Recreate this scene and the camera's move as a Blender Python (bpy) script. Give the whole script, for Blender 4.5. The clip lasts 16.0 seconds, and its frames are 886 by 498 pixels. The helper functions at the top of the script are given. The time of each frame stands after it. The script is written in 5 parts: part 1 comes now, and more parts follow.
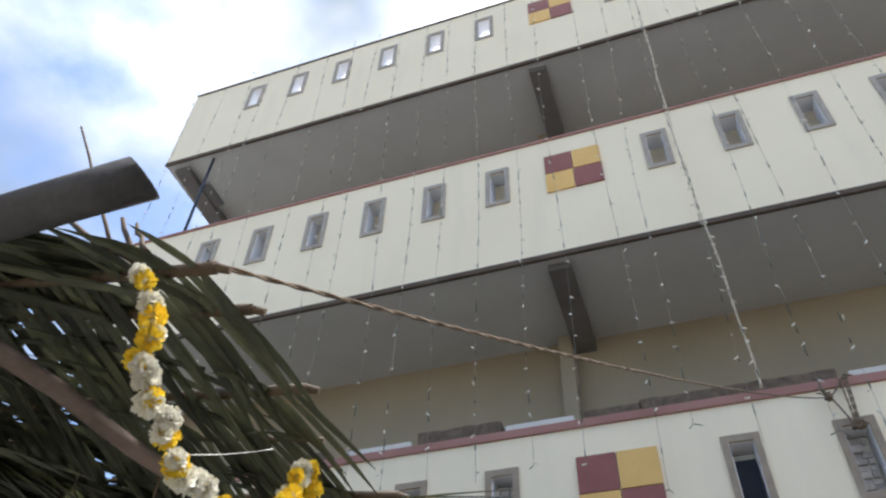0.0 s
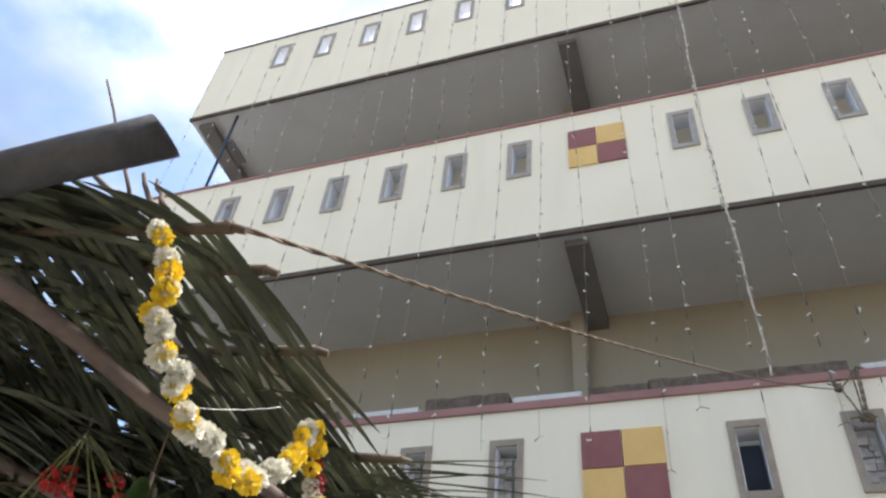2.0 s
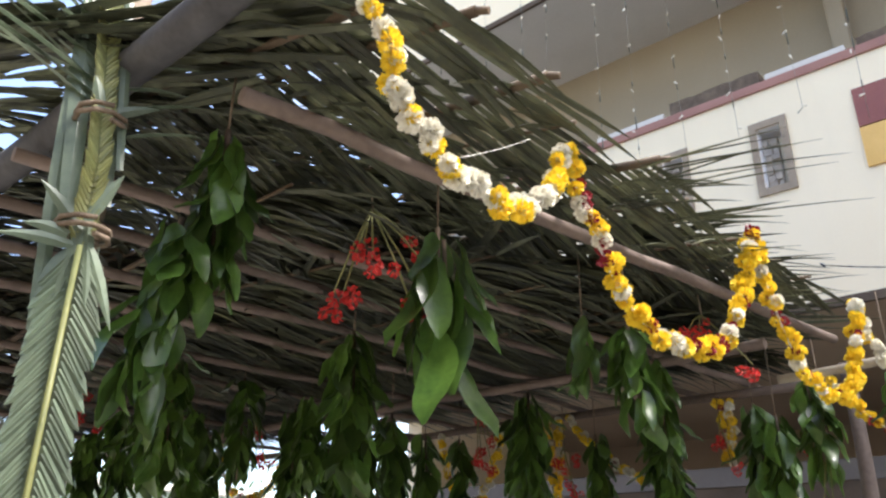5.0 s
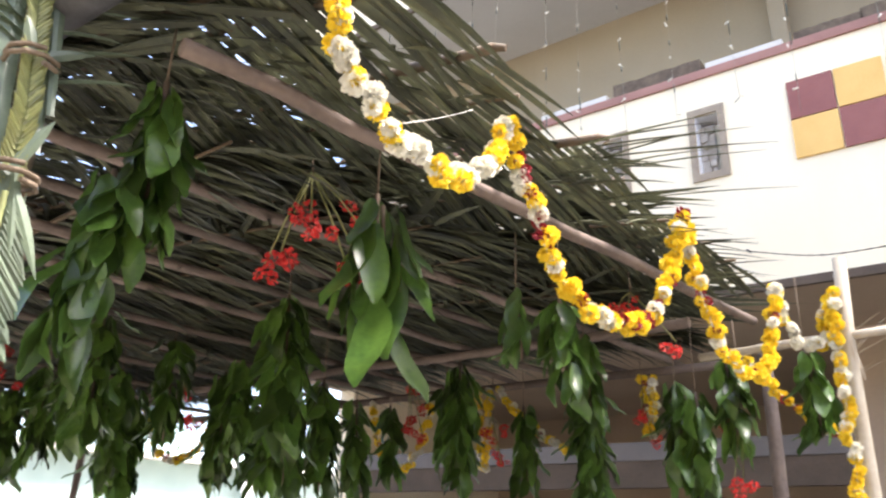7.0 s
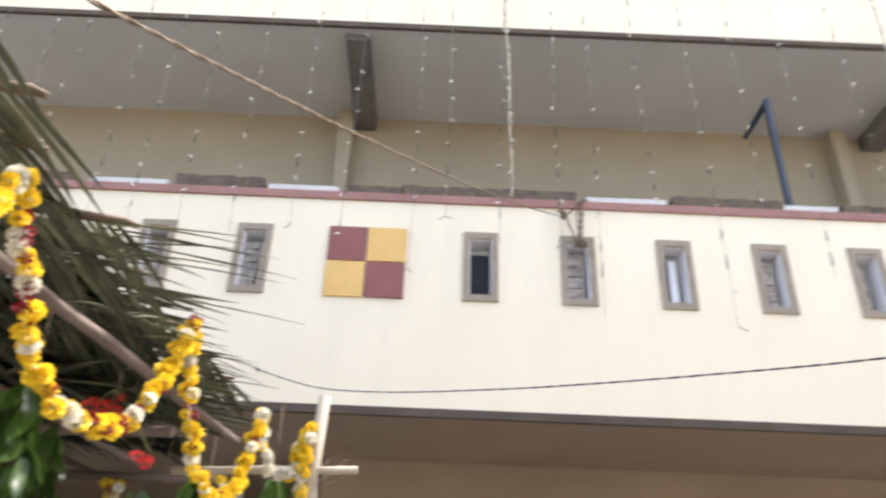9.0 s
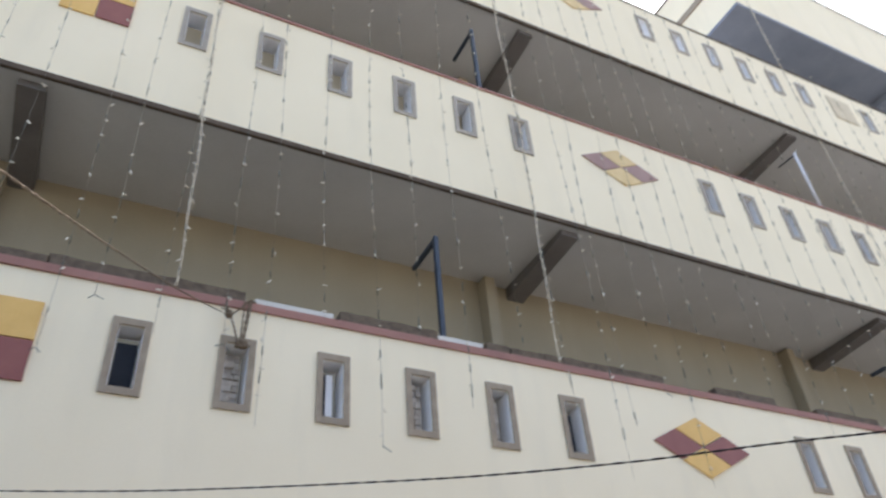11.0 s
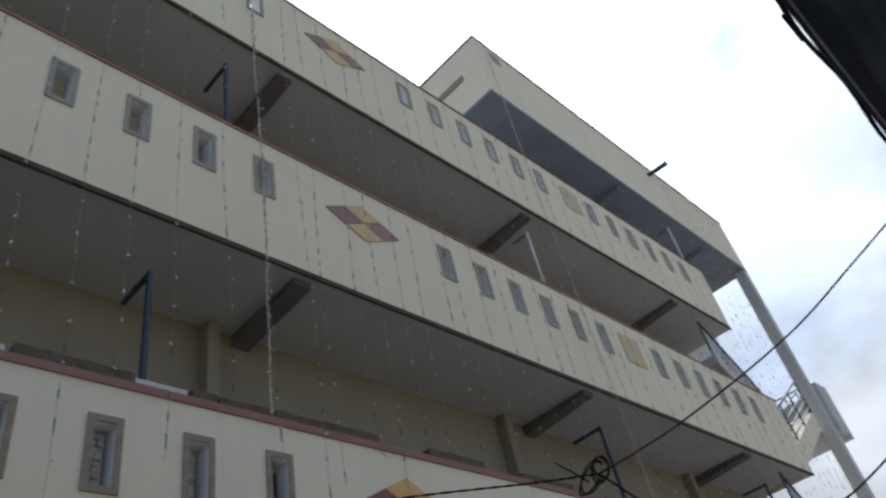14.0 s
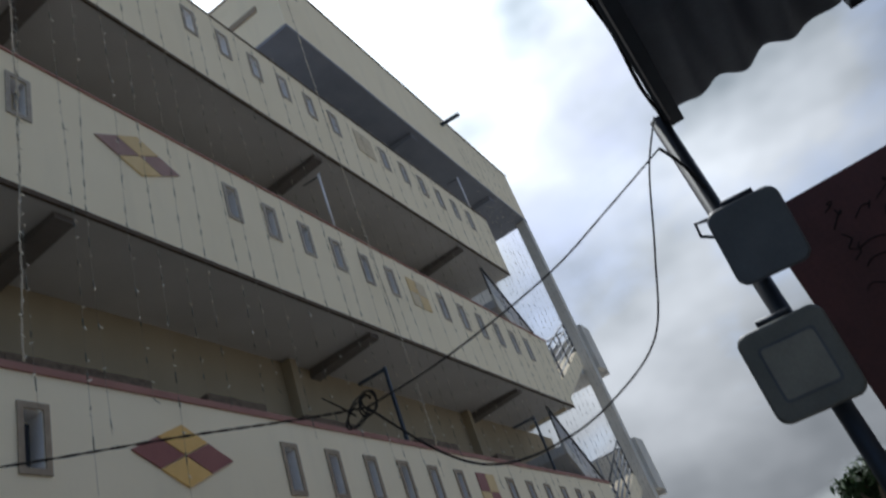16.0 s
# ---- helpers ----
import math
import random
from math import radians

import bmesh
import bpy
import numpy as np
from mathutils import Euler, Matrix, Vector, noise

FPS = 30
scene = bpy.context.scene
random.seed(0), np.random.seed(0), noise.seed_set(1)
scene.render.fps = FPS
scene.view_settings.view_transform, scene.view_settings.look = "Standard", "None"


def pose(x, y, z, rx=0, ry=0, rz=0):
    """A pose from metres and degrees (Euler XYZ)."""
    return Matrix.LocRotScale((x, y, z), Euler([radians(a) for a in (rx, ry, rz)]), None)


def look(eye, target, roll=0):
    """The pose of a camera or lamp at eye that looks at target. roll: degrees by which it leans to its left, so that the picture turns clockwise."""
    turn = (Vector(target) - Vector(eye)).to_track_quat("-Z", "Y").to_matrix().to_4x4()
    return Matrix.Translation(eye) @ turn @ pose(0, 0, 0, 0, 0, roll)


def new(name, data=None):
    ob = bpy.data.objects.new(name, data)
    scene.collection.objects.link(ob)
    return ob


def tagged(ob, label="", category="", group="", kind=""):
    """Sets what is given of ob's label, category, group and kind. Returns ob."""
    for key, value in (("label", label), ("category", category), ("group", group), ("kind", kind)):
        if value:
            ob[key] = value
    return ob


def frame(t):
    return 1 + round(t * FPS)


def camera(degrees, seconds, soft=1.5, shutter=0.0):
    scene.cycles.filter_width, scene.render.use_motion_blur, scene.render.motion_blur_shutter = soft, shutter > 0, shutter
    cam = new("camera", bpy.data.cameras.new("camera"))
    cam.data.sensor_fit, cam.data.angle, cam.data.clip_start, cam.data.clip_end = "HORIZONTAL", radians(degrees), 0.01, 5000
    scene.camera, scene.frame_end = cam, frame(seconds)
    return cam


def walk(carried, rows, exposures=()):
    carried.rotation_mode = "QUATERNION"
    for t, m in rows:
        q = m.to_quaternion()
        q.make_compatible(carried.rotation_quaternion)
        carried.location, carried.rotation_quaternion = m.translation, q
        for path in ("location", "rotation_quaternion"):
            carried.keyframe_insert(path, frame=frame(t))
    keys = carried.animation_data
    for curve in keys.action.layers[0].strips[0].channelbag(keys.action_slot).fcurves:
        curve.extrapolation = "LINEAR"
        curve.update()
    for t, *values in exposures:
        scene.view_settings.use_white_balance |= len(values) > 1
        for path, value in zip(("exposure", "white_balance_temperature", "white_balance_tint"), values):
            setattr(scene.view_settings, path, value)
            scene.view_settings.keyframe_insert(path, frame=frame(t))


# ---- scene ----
cam = camera(60.5, 16.0, soft=2.3, shutter=0.5)
PATH = [
    (0, (0.451, -4.59, 1.803), (-0.043, -3.288, 3.238), 2.5),
    (0.5, (0.447, -4.586, 1.804), (-0.086, -3.285, 3.226), 3.4),
    (1, (0.452, -4.594, 1.801), (-0.091, -3.295, 3.221), 4.1),
    (1.5, (0.461, -4.601, 1.796), (-0.086, -3.289, 3.203), 5.6),
    (2, (0.461, -4.597, 1.8), (-0.093, -3.254, 3.174), 6.8),
    (2.5, (0.463, -4.595, 1.796), (-0.112, -3.195, 3.105), 6.9),
    (3, (0.455, -4.587, 1.797), (-0.205, -3.149, 3.021), 5.9),
    (3.5, (0.453, -4.589, 1.789), (-0.355, -3.143, 2.91), 3.5),
    (4, (0.456, -4.593, 1.785), (-0.489, -3.162, 2.816), 1.9),
    (4.5, (0.449, -4.59, 1.78), (-0.69, -3.209, 2.672), 0.5),
    (4.7, (0.45, -4.594, 1.777), (-0.771, -3.229, 2.581), 1.1),
    (7, (0.459, -4.598, 1.761), (-0.654, -3.096, 2.472), 1.6),
    (7.5, (0.465, -4.591, 1.764), (-0.366, -2.956, 2.562), 2.4),
    (8, (0.474, -4.581, 1.777), (-0.052, -2.861, 2.653), 3.4),
    (8.5, (0.482, -4.572, 1.782), (0.187, -2.826, 2.711), 3.2),
    (9, (0.495, -4.574, 1.792), (0.506, -2.833, 2.776), 2.2),
    (9.5, (0.506, -4.565, 1.8), (0.801, -2.883, 2.842), 0.1),
    (10, (0.493, -4.517, 1.765), (1.04, -2.955, 2.887), -2.5),
    (10.2, (0.487, -4.509, 1.759), (1.089, -2.982, 2.901), -3.1),
    (12.3, (0.81, -4.44, 1.78), (1.732, -3.241, 3.088), -6.7),
    (12.5, (0.824, -4.456, 1.783), (1.757, -3.263, 3.089), -6.7),
    (13, (0.844, -4.45, 1.785), (1.859, -3.319, 3.085), -8.3),
    (13.5, (0.887, -4.449, 1.778), (2.006, -3.405, 3.066), -10.9),
    (14, (0.911, -4.45, 1.778), (2.145, -3.515, 3.043), -13.9),
    (14.5, (0.928, -4.456, 1.779), (2.251, -3.612, 3.02), -16.2),
    (15, (0.946, -4.456, 1.775), (2.375, -3.74, 2.977), -19.4),
    (15.5, (0.986, -4.452, 1.782), (2.515, -3.84, 2.916), -21.4),
    (16, (1.013, -4.442, 1.777), (2.622, -3.832, 2.796), -21.7),
]
walk(cam, [(t, look(eye, target, roll)) for t, eye, target, roll in PATH],
     exposures=[(0, 2.03, 5980, 12), (2.5, 2.33, 6100, 13), (4.5, 2.68, 6250, 15), (7, 3.43, 6450, 18), (8, 3.44, 6550, 20), (9, 3.1, 6450, 17), (10.2, 2.63, 6300, 14),
                (12.5, 1.55, 5950, 12), (14.5, 0.69, 5900, 10), (16, 0.47, 5950, 10)])

# ---- world and light ----
SUN_EL, SUN_AZ = radians(56), radians(68)  # azimuth from +y towards +x
world = bpy.data.worlds.new("sky")
scene.world = world
world.use_nodes = True
wn, wl = world.node_tree.nodes, world.node_tree.links
wn.clear()
w_out = wn.new("ShaderNodeOutputWorld")
w_bg = wn.new("ShaderNodeBackground")
w_sky = wn.new("ShaderNodeTexSky")
w_sky.sky_type, w_sky.sun_disc = "NISHITA", False
w_sky.sun_elevation, w_sky.sun_rotation = SUN_EL, SUN_AZ
w_sky.dust_density = 2.0
w_co = wn.new("ShaderNodeTexCoord")
w_map = wn.new("ShaderNodeMapping")
w_map.inputs["Scale"].default_value = (1.0, 1.0, 1.6)
w_map.inputs["Location"].default_value = (0.35, 0.1, 0.0)
w_noise = wn.new("ShaderNodeTexNoise")
w_noise.inputs["Scale"].default_value = 2.3
w_noise.inputs["Detail"].default_value = 7.0
w_noise.inputs["Roughness"].default_value = 0.52
w_ramp = wn.new("ShaderNodeValToRGB")
w_ramp.color_ramp.elements[0].position, w_ramp.color_ramp.elements[0].color = 0.58, (0.12, 0.12, 0.12, 1)
w_ramp.color_ramp.elements[1].position, w_ramp.color_ramp.elements[1].color = 0.74, (1, 1, 1, 1)
w_noise2 = wn.new("ShaderNodeTexNoise")
w_noise2.inputs["Scale"].default_value = 2.6
w_noise2.inputs["Detail"].default_value = 4.0
w_shade = wn.new("ShaderNodeValToRGB")
w_shade.color_ramp.elements[0].position, w_shade.color_ramp.elements[0].color = 0.40, (2.75, 3.05, 3.22, 1)
w_shade.color_ramp.elements[1].position, w_shade.color_ramp.elements[1].color = 0.80, (12.5, 12.6, 12.6, 1)
w_mix = wn.new("ShaderNodeMix")
w_mix.data_type = "RGBA"
wl.new(w_co.outputs["Generated"], w_map.inputs["Vector"])
wl.new(w_map.outputs["Vector"], w_noise.inputs["Vector"])
wl.new(w_map.outputs["Vector"], w_noise2.inputs["Vector"])
w_cover = wn.new("ShaderNodeMath")
w_cover.operation = "MULTIPLY_ADD"
w_cover.inputs[1].default_value = 0.30
wl.new(w_noise2.outputs["Fac"], w_shade.inputs["Fac"])
wl.new(w_ramp.outputs["Color"], w_mix.inputs["Factor"])
wl.new(w_sky.outputs["Color"], w_mix.inputs[6])
w_dot = wn.new("ShaderNodeVectorMath")
w_dot.operation = "DOT_PRODUCT"
w_dot.inputs[1].default_value = (math.cos(SUN_EL) * math.sin(SUN_AZ), math.cos(SUN_EL) * math.cos(SUN_AZ), math.sin(SUN_EL))
w_glow = wn.new("ShaderNodeMapRange")
w_glow.inputs["From Min"].default_value, w_glow.inputs["From Max"].default_value = 0.4, 0.98
w_glow.inputs["To Min"].default_value, w_glow.inputs["To Max"].default_value = 0.0, 1.0
w_glow.clamp = True
w_pow = wn.new("ShaderNodeMath")
w_pow.operation, w_pow.inputs[1].default_value = "POWER", 4.0
w_gain = wn.new("ShaderNodeMath")
w_gain.operation, w_gain.inputs[1].default_value, w_gain.inputs[2].default_value = "MULTIPLY_ADD", 1.6, 0.44
wl.new(w_glow.outputs["Result"], w_pow.inputs[0])
wl.new(w_pow.outputs[0], w_gain.inputs[0])
w_lit = wn.new("ShaderNodeVectorMath")
w_lit.operation = "SCALE"
wl.new(w_co.outputs["Generated"], w_dot.inputs[0])
wl.new(w_dot.outputs["Value"], w_glow.inputs["Value"])
wl.new(w_dot.outputs["Value"], w_cover.inputs[0])
wl.new(w_noise.outputs["Fac"], w_cover.inputs[2])
wl.new(w_cover.outputs[0], w_ramp.inputs["Fac"])
wl.new(w_shade.outputs["Color"], w_lit.inputs[0])
# clouds grow dimmer towards the horizon, as under any overcast sky
w_sep = wn.new("ShaderNodeSeparateXYZ")
w_rise = wn.new("ShaderNodeMath")
w_rise.operation, w_rise.inputs[1].default_value, w_rise.inputs[2].default_value = "MULTIPLY_ADD", 0.65, 0.55
w_dim = wn.new("ShaderNodeMath")
w_dim.operation = "MULTIPLY"
wl.new(w_co.outputs["Generated"], w_sep.inputs[0])
wl.new(w_sep.outputs["Z"], w_rise.inputs[0])
wl.new(w_gain.outputs[0], w_dim.inputs[0])
wl.new(w_rise.outputs[0], w_dim.inputs[1])
wl.new(w_dim.outputs[0], w_lit.inputs["Scale"])
wl.new(w_lit.outputs["Vector"], w_mix.inputs[7])
wl.new(w_mix.outputs[2], w_bg.inputs["Color"])
w_bg.inputs["Strength"].default_value = 0.09
wl.new(w_bg.outputs["Background"], w_out.inputs["Surface"])

sun_data = bpy.data.lights.new("sun", "SUN")
sun_data.energy, sun_data.angle, sun_data.color = 1.8, radians(10), (1.0, 0.95, 0.86)
sun = new("sun", sun_data)
sun_dir = Vector((math.cos(SUN_EL) * math.sin(SUN_AZ), math.cos(SUN_EL) * math.cos(SUN_AZ), math.sin(SUN_EL)))
sun.matrix_world = look(sun_dir * 60, (0, 0, 0))


# ---- materials ----
def mat(name, color, color2=None, rough=0.8, scale=8.0, fine=90.0, bump=0.15, metal=0.0, island=0.0, per_object=0.0,
        transmit=0.0, stain=None, stretch=(1, 1, 1), spec=0.3):
    """A procedural surface: broad and fine variation between two colours, bump, optional stains and per-piece variation."""
    m = bpy.data.materials.new(name)
    m.use_nodes = True
    n, l = m.node_tree.nodes, m.node_tree.links
    b = n["Principled BSDF"]
    b.inputs["Roughness"].default_value = rough
    b.inputs["Metallic"].default_value = metal
    b.inputs["Specular IOR Level"].default_value = spec
    co = n.new("ShaderNodeTexCoord")
    mp = n.new("ShaderNodeMapping")
    mp.inputs["Scale"].default_value = stretch
    l.new(co.outputs["Object"], mp.inputs["Vector"])
    broad = n.new("ShaderNodeTexNoise")
    broad.inputs["Scale"].default_value = scale
    broad.inputs["Detail"].default_value = 5
    small = n.new("ShaderNodeTexNoise")
    small.inputs["Scale"].default_value = fine
    small.inputs["Detail"].default_value = 3
    l.new(mp.outputs["Vector"], broad.inputs["Vector"])
    l.new(mp.outputs["Vector"], small.inputs["Vector"])
    add = n.new("ShaderNodeMath")
    add.operation = "MULTIPLY_ADD"
    add.inputs[1].default_value = 0.35
    l.new(small.outputs["Fac"], add.inputs[0])
    l.new(broad.outputs["Fac"], add.inputs[2])
    ramp = n.new("ShaderNodeValToRGB")
    c2 = color2 or tuple(c * 0.82 for c in color)
    ramp.color_ramp.elements[0].position, ramp.color_ramp.elements[0].color = 0.45, (*c2, 1)
    ramp.color_ramp.elements[1].position, ramp.color_ramp.elements[1].color = 0.85, (*color, 1)
    l.new(add.outputs[0], ramp.inputs["Fac"])
    out = ramp.outputs["Color"]
    if stain:
        st = n.new("ShaderNodeTexNoise")
        st.inputs["Scale"].default_value = 1.7
        st.inputs["Detail"].default_value = 6
        mp2 = n.new("ShaderNodeMapping")
        mp2.inputs["Scale"].default_value = (2.2, 2.2, 0.35)
        l.new(co.outputs["Object"], mp2.inputs["Vector"])
        l.new(mp2.outputs["Vector"], st.inputs["Vector"])
        sr = n.new("ShaderNodeValToRGB")
        sr.color_ramp.elements[0].position, sr.color_ramp.elements[0].color = 0.52, (0, 0, 0, 1)
        sr.color_ramp.elements[1].position, sr.color_ramp.elements[1].color = 0.8, (0.28, 0.28, 0.28, 1)
        l.new(st.outputs["Fac"], sr.inputs["Fac"])
        mx = n.new("ShaderNodeMix")
        mx.data_type = "RGBA"
        l.new(sr.outputs["Color"], mx.inputs["Factor"])
        l.new(out, mx.inputs[6])
        mx.inputs[7].default_value = (*stain, 1)
        out = mx.outputs[2]
    if island or per_object:
        src = n.new("ShaderNodeNewGeometry").outputs["Random Per Island"] if island else n.new("ShaderNodeObjectInfo").outputs["Random"]
        rng = n.new("ShaderNodeMapRange")
        amount = island or per_object
        rng.inputs["To Min"].default_value, rng.inputs["To Max"].default_value = 1 - amount, 1 + amount
        l.new(src, rng.inputs["Value"])
        hsv = n.new("ShaderNodeHueSaturation")
        l.new(rng.outputs["Result"], hsv.inputs["Value"])
        l.new(out, hsv.inputs["Color"])
        out = hsv.outputs["Color"]
    l.new(out, b.inputs["Base Color"])
    if bump:
        bp = n.new("ShaderNodeBump")
        bp.inputs["Strength"].default_value = bump
        bp.inputs["Distance"].default_value = 0.01
        l.new(add.outputs[0], bp.inputs["Height"])
        l.new(bp.outputs["Normal"], b.inputs["Normal"])
    if transmit:
        tr = n.new("ShaderNodeBsdfTranslucent")
        ms = n.new("ShaderNodeMixShader")
        ms.inputs[0].default_value = transmit
        l.new(out, tr.inputs["Color"])
        l.new(b.outputs["BSDF"], ms.inputs[1])
        l.new(tr.outputs["BSDF"], ms.inputs[2])
        l.new(ms.outputs["Shader"], n["Material Output"].inputs["Surface"])
    return m


M_CREAM = mat("cream_paint", (0.83, 0.735, 0.55), (0.79, 0.695, 0.51), 0.85, 1.2, 60, 0.06, stain=(0.60, 0.54, 0.42))
# Back walls and columns: cream darkened, the balcony shade held in the colour.
M_WALL = mat("shaded_cream_wall_paint", (0.35, 0.295, 0.21), (0.295, 0.248, 0.175), 0.85, 1.0, 50, 0.06, stain=(0.42, 0.35, 0.25))
M_SOFFIT = mat("grey_soffit_plaster", (0.525, 0.525, 0.53), (0.465, 0.465, 0.47), 0.9, 1.5, 40, 0.1)
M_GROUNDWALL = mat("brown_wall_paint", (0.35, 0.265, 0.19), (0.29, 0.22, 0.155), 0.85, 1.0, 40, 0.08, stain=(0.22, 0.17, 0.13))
M_EDGE = mat("dark_slab_edge_paint", (0.12, 0.092, 0.072), (0.082, 0.064, 0.05), 0.9, 4, 70, 0.1, spec=0.1)
M_MAROON = mat("maroon_paint", (0.345, 0.185, 0.155), (0.27, 0.142, 0.12), 0.85, 3, 60, 0.1)
M_TILE_RED = mat("maroon_tile", (0.27, 0.10, 0.082), (0.22, 0.075, 0.065), 0.45, 5, 80, 0.05)
M_TILE_YEL = mat("ochre_tile", (0.72, 0.46, 0.15), (0.63, 0.385, 0.11), 0.45, 5, 80, 0.05)
M_FRAME = mat("grey_brown_stone", (0.33, 0.27, 0.20), (0.25, 0.20, 0.15), 0.75, 14, 120, 0.2)
# Surround stone lightened for the upper bands, with glare mixed into its colour.
M_FRAME_GLARE = mat("glare_paled_grey_stone", (0.39, 0.35, 0.30), (0.31, 0.275, 0.235), 0.8, 14, 120, 0.2)
M_TILE_PALE = mat("chalky_beige_tile", (0.60, 0.51, 0.36), (0.52, 0.43, 0.30), 0.7, 5, 80, 0.05)
M_GLASS_DARK = mat("dark_window_board", (0.03, 0.034, 0.042), (0.02, 0.022, 0.028), 0.85, 6, 60, 0.02, spec=0.1)
# Paler copies of both tiles: the glare over them is in the colour.
M_TILE_RED_GLARE = mat("glare_washed_maroon_tile", (0.34, 0.22, 0.195), (0.27, 0.165, 0.15), 0.6, 5, 80, 0.05)
M_TILE_YEL_GLARE = mat("glare_washed_ochre_tile", (0.66, 0.50, 0.26), (0.58, 0.42, 0.20), 0.6, 5, 80, 0.05)
M_WHITE = mat("white_reveal_paint", (0.78, 0.78, 0.80), (0.70, 0.70, 0.72), 0.6, 5, 70, 0.05)
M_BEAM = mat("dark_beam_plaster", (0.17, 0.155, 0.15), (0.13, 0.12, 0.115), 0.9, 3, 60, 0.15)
M_INFILL = mat("dusty_grey_brick", (0.44, 0.40, 0.35), (0.31, 0.275, 0.24), 0.95, 18, 110, 0.5, per_object=0.18)
M_RUBBLE = mat("bare_brick_mortar", (0.155, 0.118, 0.085), (0.08, 0.06, 0.046), 0.95, 18, 110, 0.6)
M_IRON = mat("blue_black_iron", (0.05, 0.065, 0.09), (0.035, 0.045, 0.06), 0.5, 10, 90, 0.1, metal=0.3)
# Darker, bluer copy of the soffit grey: underside shade put into the colour.
M_DARKSOFFIT = mat("shaded_blue_grey_soffit", (0.22, 0.235, 0.28), (0.18, 0.195, 0.235), 0.9, 2, 40, 0.1)
# Log wood darkened to carry its backlit shade in the colour.
M_DARKWOOD = mat("shaded_log_bark", (0.10, 0.098, 0.10), (0.056, 0.055, 0.057), 0.9, 12, 80, 0.4)
M_RAIL = mat("grey_painted_rail", (0.30, 0.31, 0.33), None, 0.5, 10, 90, 0.05, metal=0.3)
M_DARKRAIL = mat("dark_rail", (0.06, 0.06, 0.065), None, 0.5, 10, 90, 0.05, metal=0.3)
M_WIRE = mat("pale_wire", (0.24, 0.225, 0.185), None, 0.6, 30, 200, 0.0)
M_LEAD = mat("dark_green_lead", (0.10, 0.11, 0.09), None, 0.6, 30, 200, 0.0)
M_CREAMWIRE = mat("cream_twisted_flex", (0.62, 0.54, 0.42), (0.5, 0.43, 0.33), 0.7, 30, 200, 0.0)
M_BULB = mat("frosted_bulb", (0.85, 0.79, 0.66), (0.72, 0.66, 0.54), 0.25, 30, 200, 0.0, spec=0.6)
M_BLACK = mat("black_cable", (0.018, 0.018, 0.02), None, 0.8, 30, 200, 0.05, spec=0.1)
M_ROPE = mat("coir_rope", (0.225, 0.17, 0.12), (0.14, 0.105, 0.072), 0.95, 60, 240, 0.5)
M_WOOD = mat("weathered_pole_wood", (0.185, 0.142, 0.118), (0.10, 0.076, 0.064), 0.85, 6, 60, 0.3, per_object=0.2, stretch=(1, 1, 1))
M_BAMBOO = mat("pale_bamboo", (0.44, 0.385, 0.30), (0.32, 0.27, 0.20), 0.6, 8, 70, 0.15)
M_PALM = mat("dried_green_palm", (0.085, 0.088, 0.046), (0.028, 0.033, 0.021), 0.5, 9, 80, 0.1, island=0.6, transmit=0.12, spec=0.5)
M_RACHIS = mat("palm_midrib", (0.13, 0.09, 0.055), (0.075, 0.055, 0.035), 0.7, 10, 80, 0.2)
M_BLADE = mat("grey_green_palm_blade", (0.17, 0.215, 0.14), (0.09, 0.125, 0.08), 0.45, 8, 80, 0.1, island=0.4, transmit=0.2, spec=0.5)
M_FRESHPALM = mat("fresh_pale_palm", (0.29, 0.29, 0.10), (0.14, 0.165, 0.06), 0.5, 8, 80, 0.1, island=0.35, transmit=0.2, spec=0.5)
M_MANGO = mat("mango_leaf_green", (0.09, 0.17, 0.03), (0.03, 0.07, 0.015), 0.3, 10, 90, 0.1, per_object=0.6, transmit=0.3, spec=0.5)
M_MARI = mat("yellow_marigold", (0.90, 0.69, 0.05), (0.82, 0.58, 0.025), 0.7, 40, 160, 0.3, per_object=0.12, transmit=0.15)
M_CREAMFL = mat("cream_chrysanthemum", (0.86, 0.84, 0.75), (0.72, 0.69, 0.57), 0.7, 40, 160, 0.3, per_object=0.1, transmit=0.15)
M_REDFL = mat("deep_red_rose", (0.30, 0.02, 0.03), (0.18, 0.01, 0.02), 0.6, 40, 160, 0.3, per_object=0.2)
M_FLAME = mat("scarlet_blossom", (0.66, 0.05, 0.04), (0.42, 0.022, 0.022), 0.6, 40, 160, 0.2, per_object=0.25, transmit=0.2)
M_THREAD = mat("white_thread", (0.75, 0.74, 0.70), None, 0.8, 30, 200, 0.0)
M_TIN = mat("dark_tin_sheet", (0.07, 0.09, 0.13), (0.04, 0.055, 0.085), 0.5, 3, 50, 0.1, metal=0.35)
M_LAMPGREY = mat("weathered_grey_housing", (0.135, 0.15, 0.155), (0.095, 0.11, 0.115), 0.55, 8, 120, 0.1, metal=0.2)
M_POLE = mat("dark_painted_steel", (0.03, 0.04, 0.058), None, 0.45, 8, 90, 0.08, metal=0.4)
M_LAMPBOX = mat("grey_lamp_housing", (0.09, 0.11, 0.14), (0.065, 0.08, 0.105), 0.5, 8, 120, 0.08, metal=0.2)
M_LAMPGLASS = mat("dull_lamp_glass", (0.16, 0.18, 0.18), (0.12, 0.135, 0.14), 0.2, 8, 120, 0.02, spec=0.6)
M_BOARD = mat("maroon_board_paint", (0.085, 0.032, 0.034), (0.045, 0.02, 0.022), 0.6, 3, 60, 0.15)
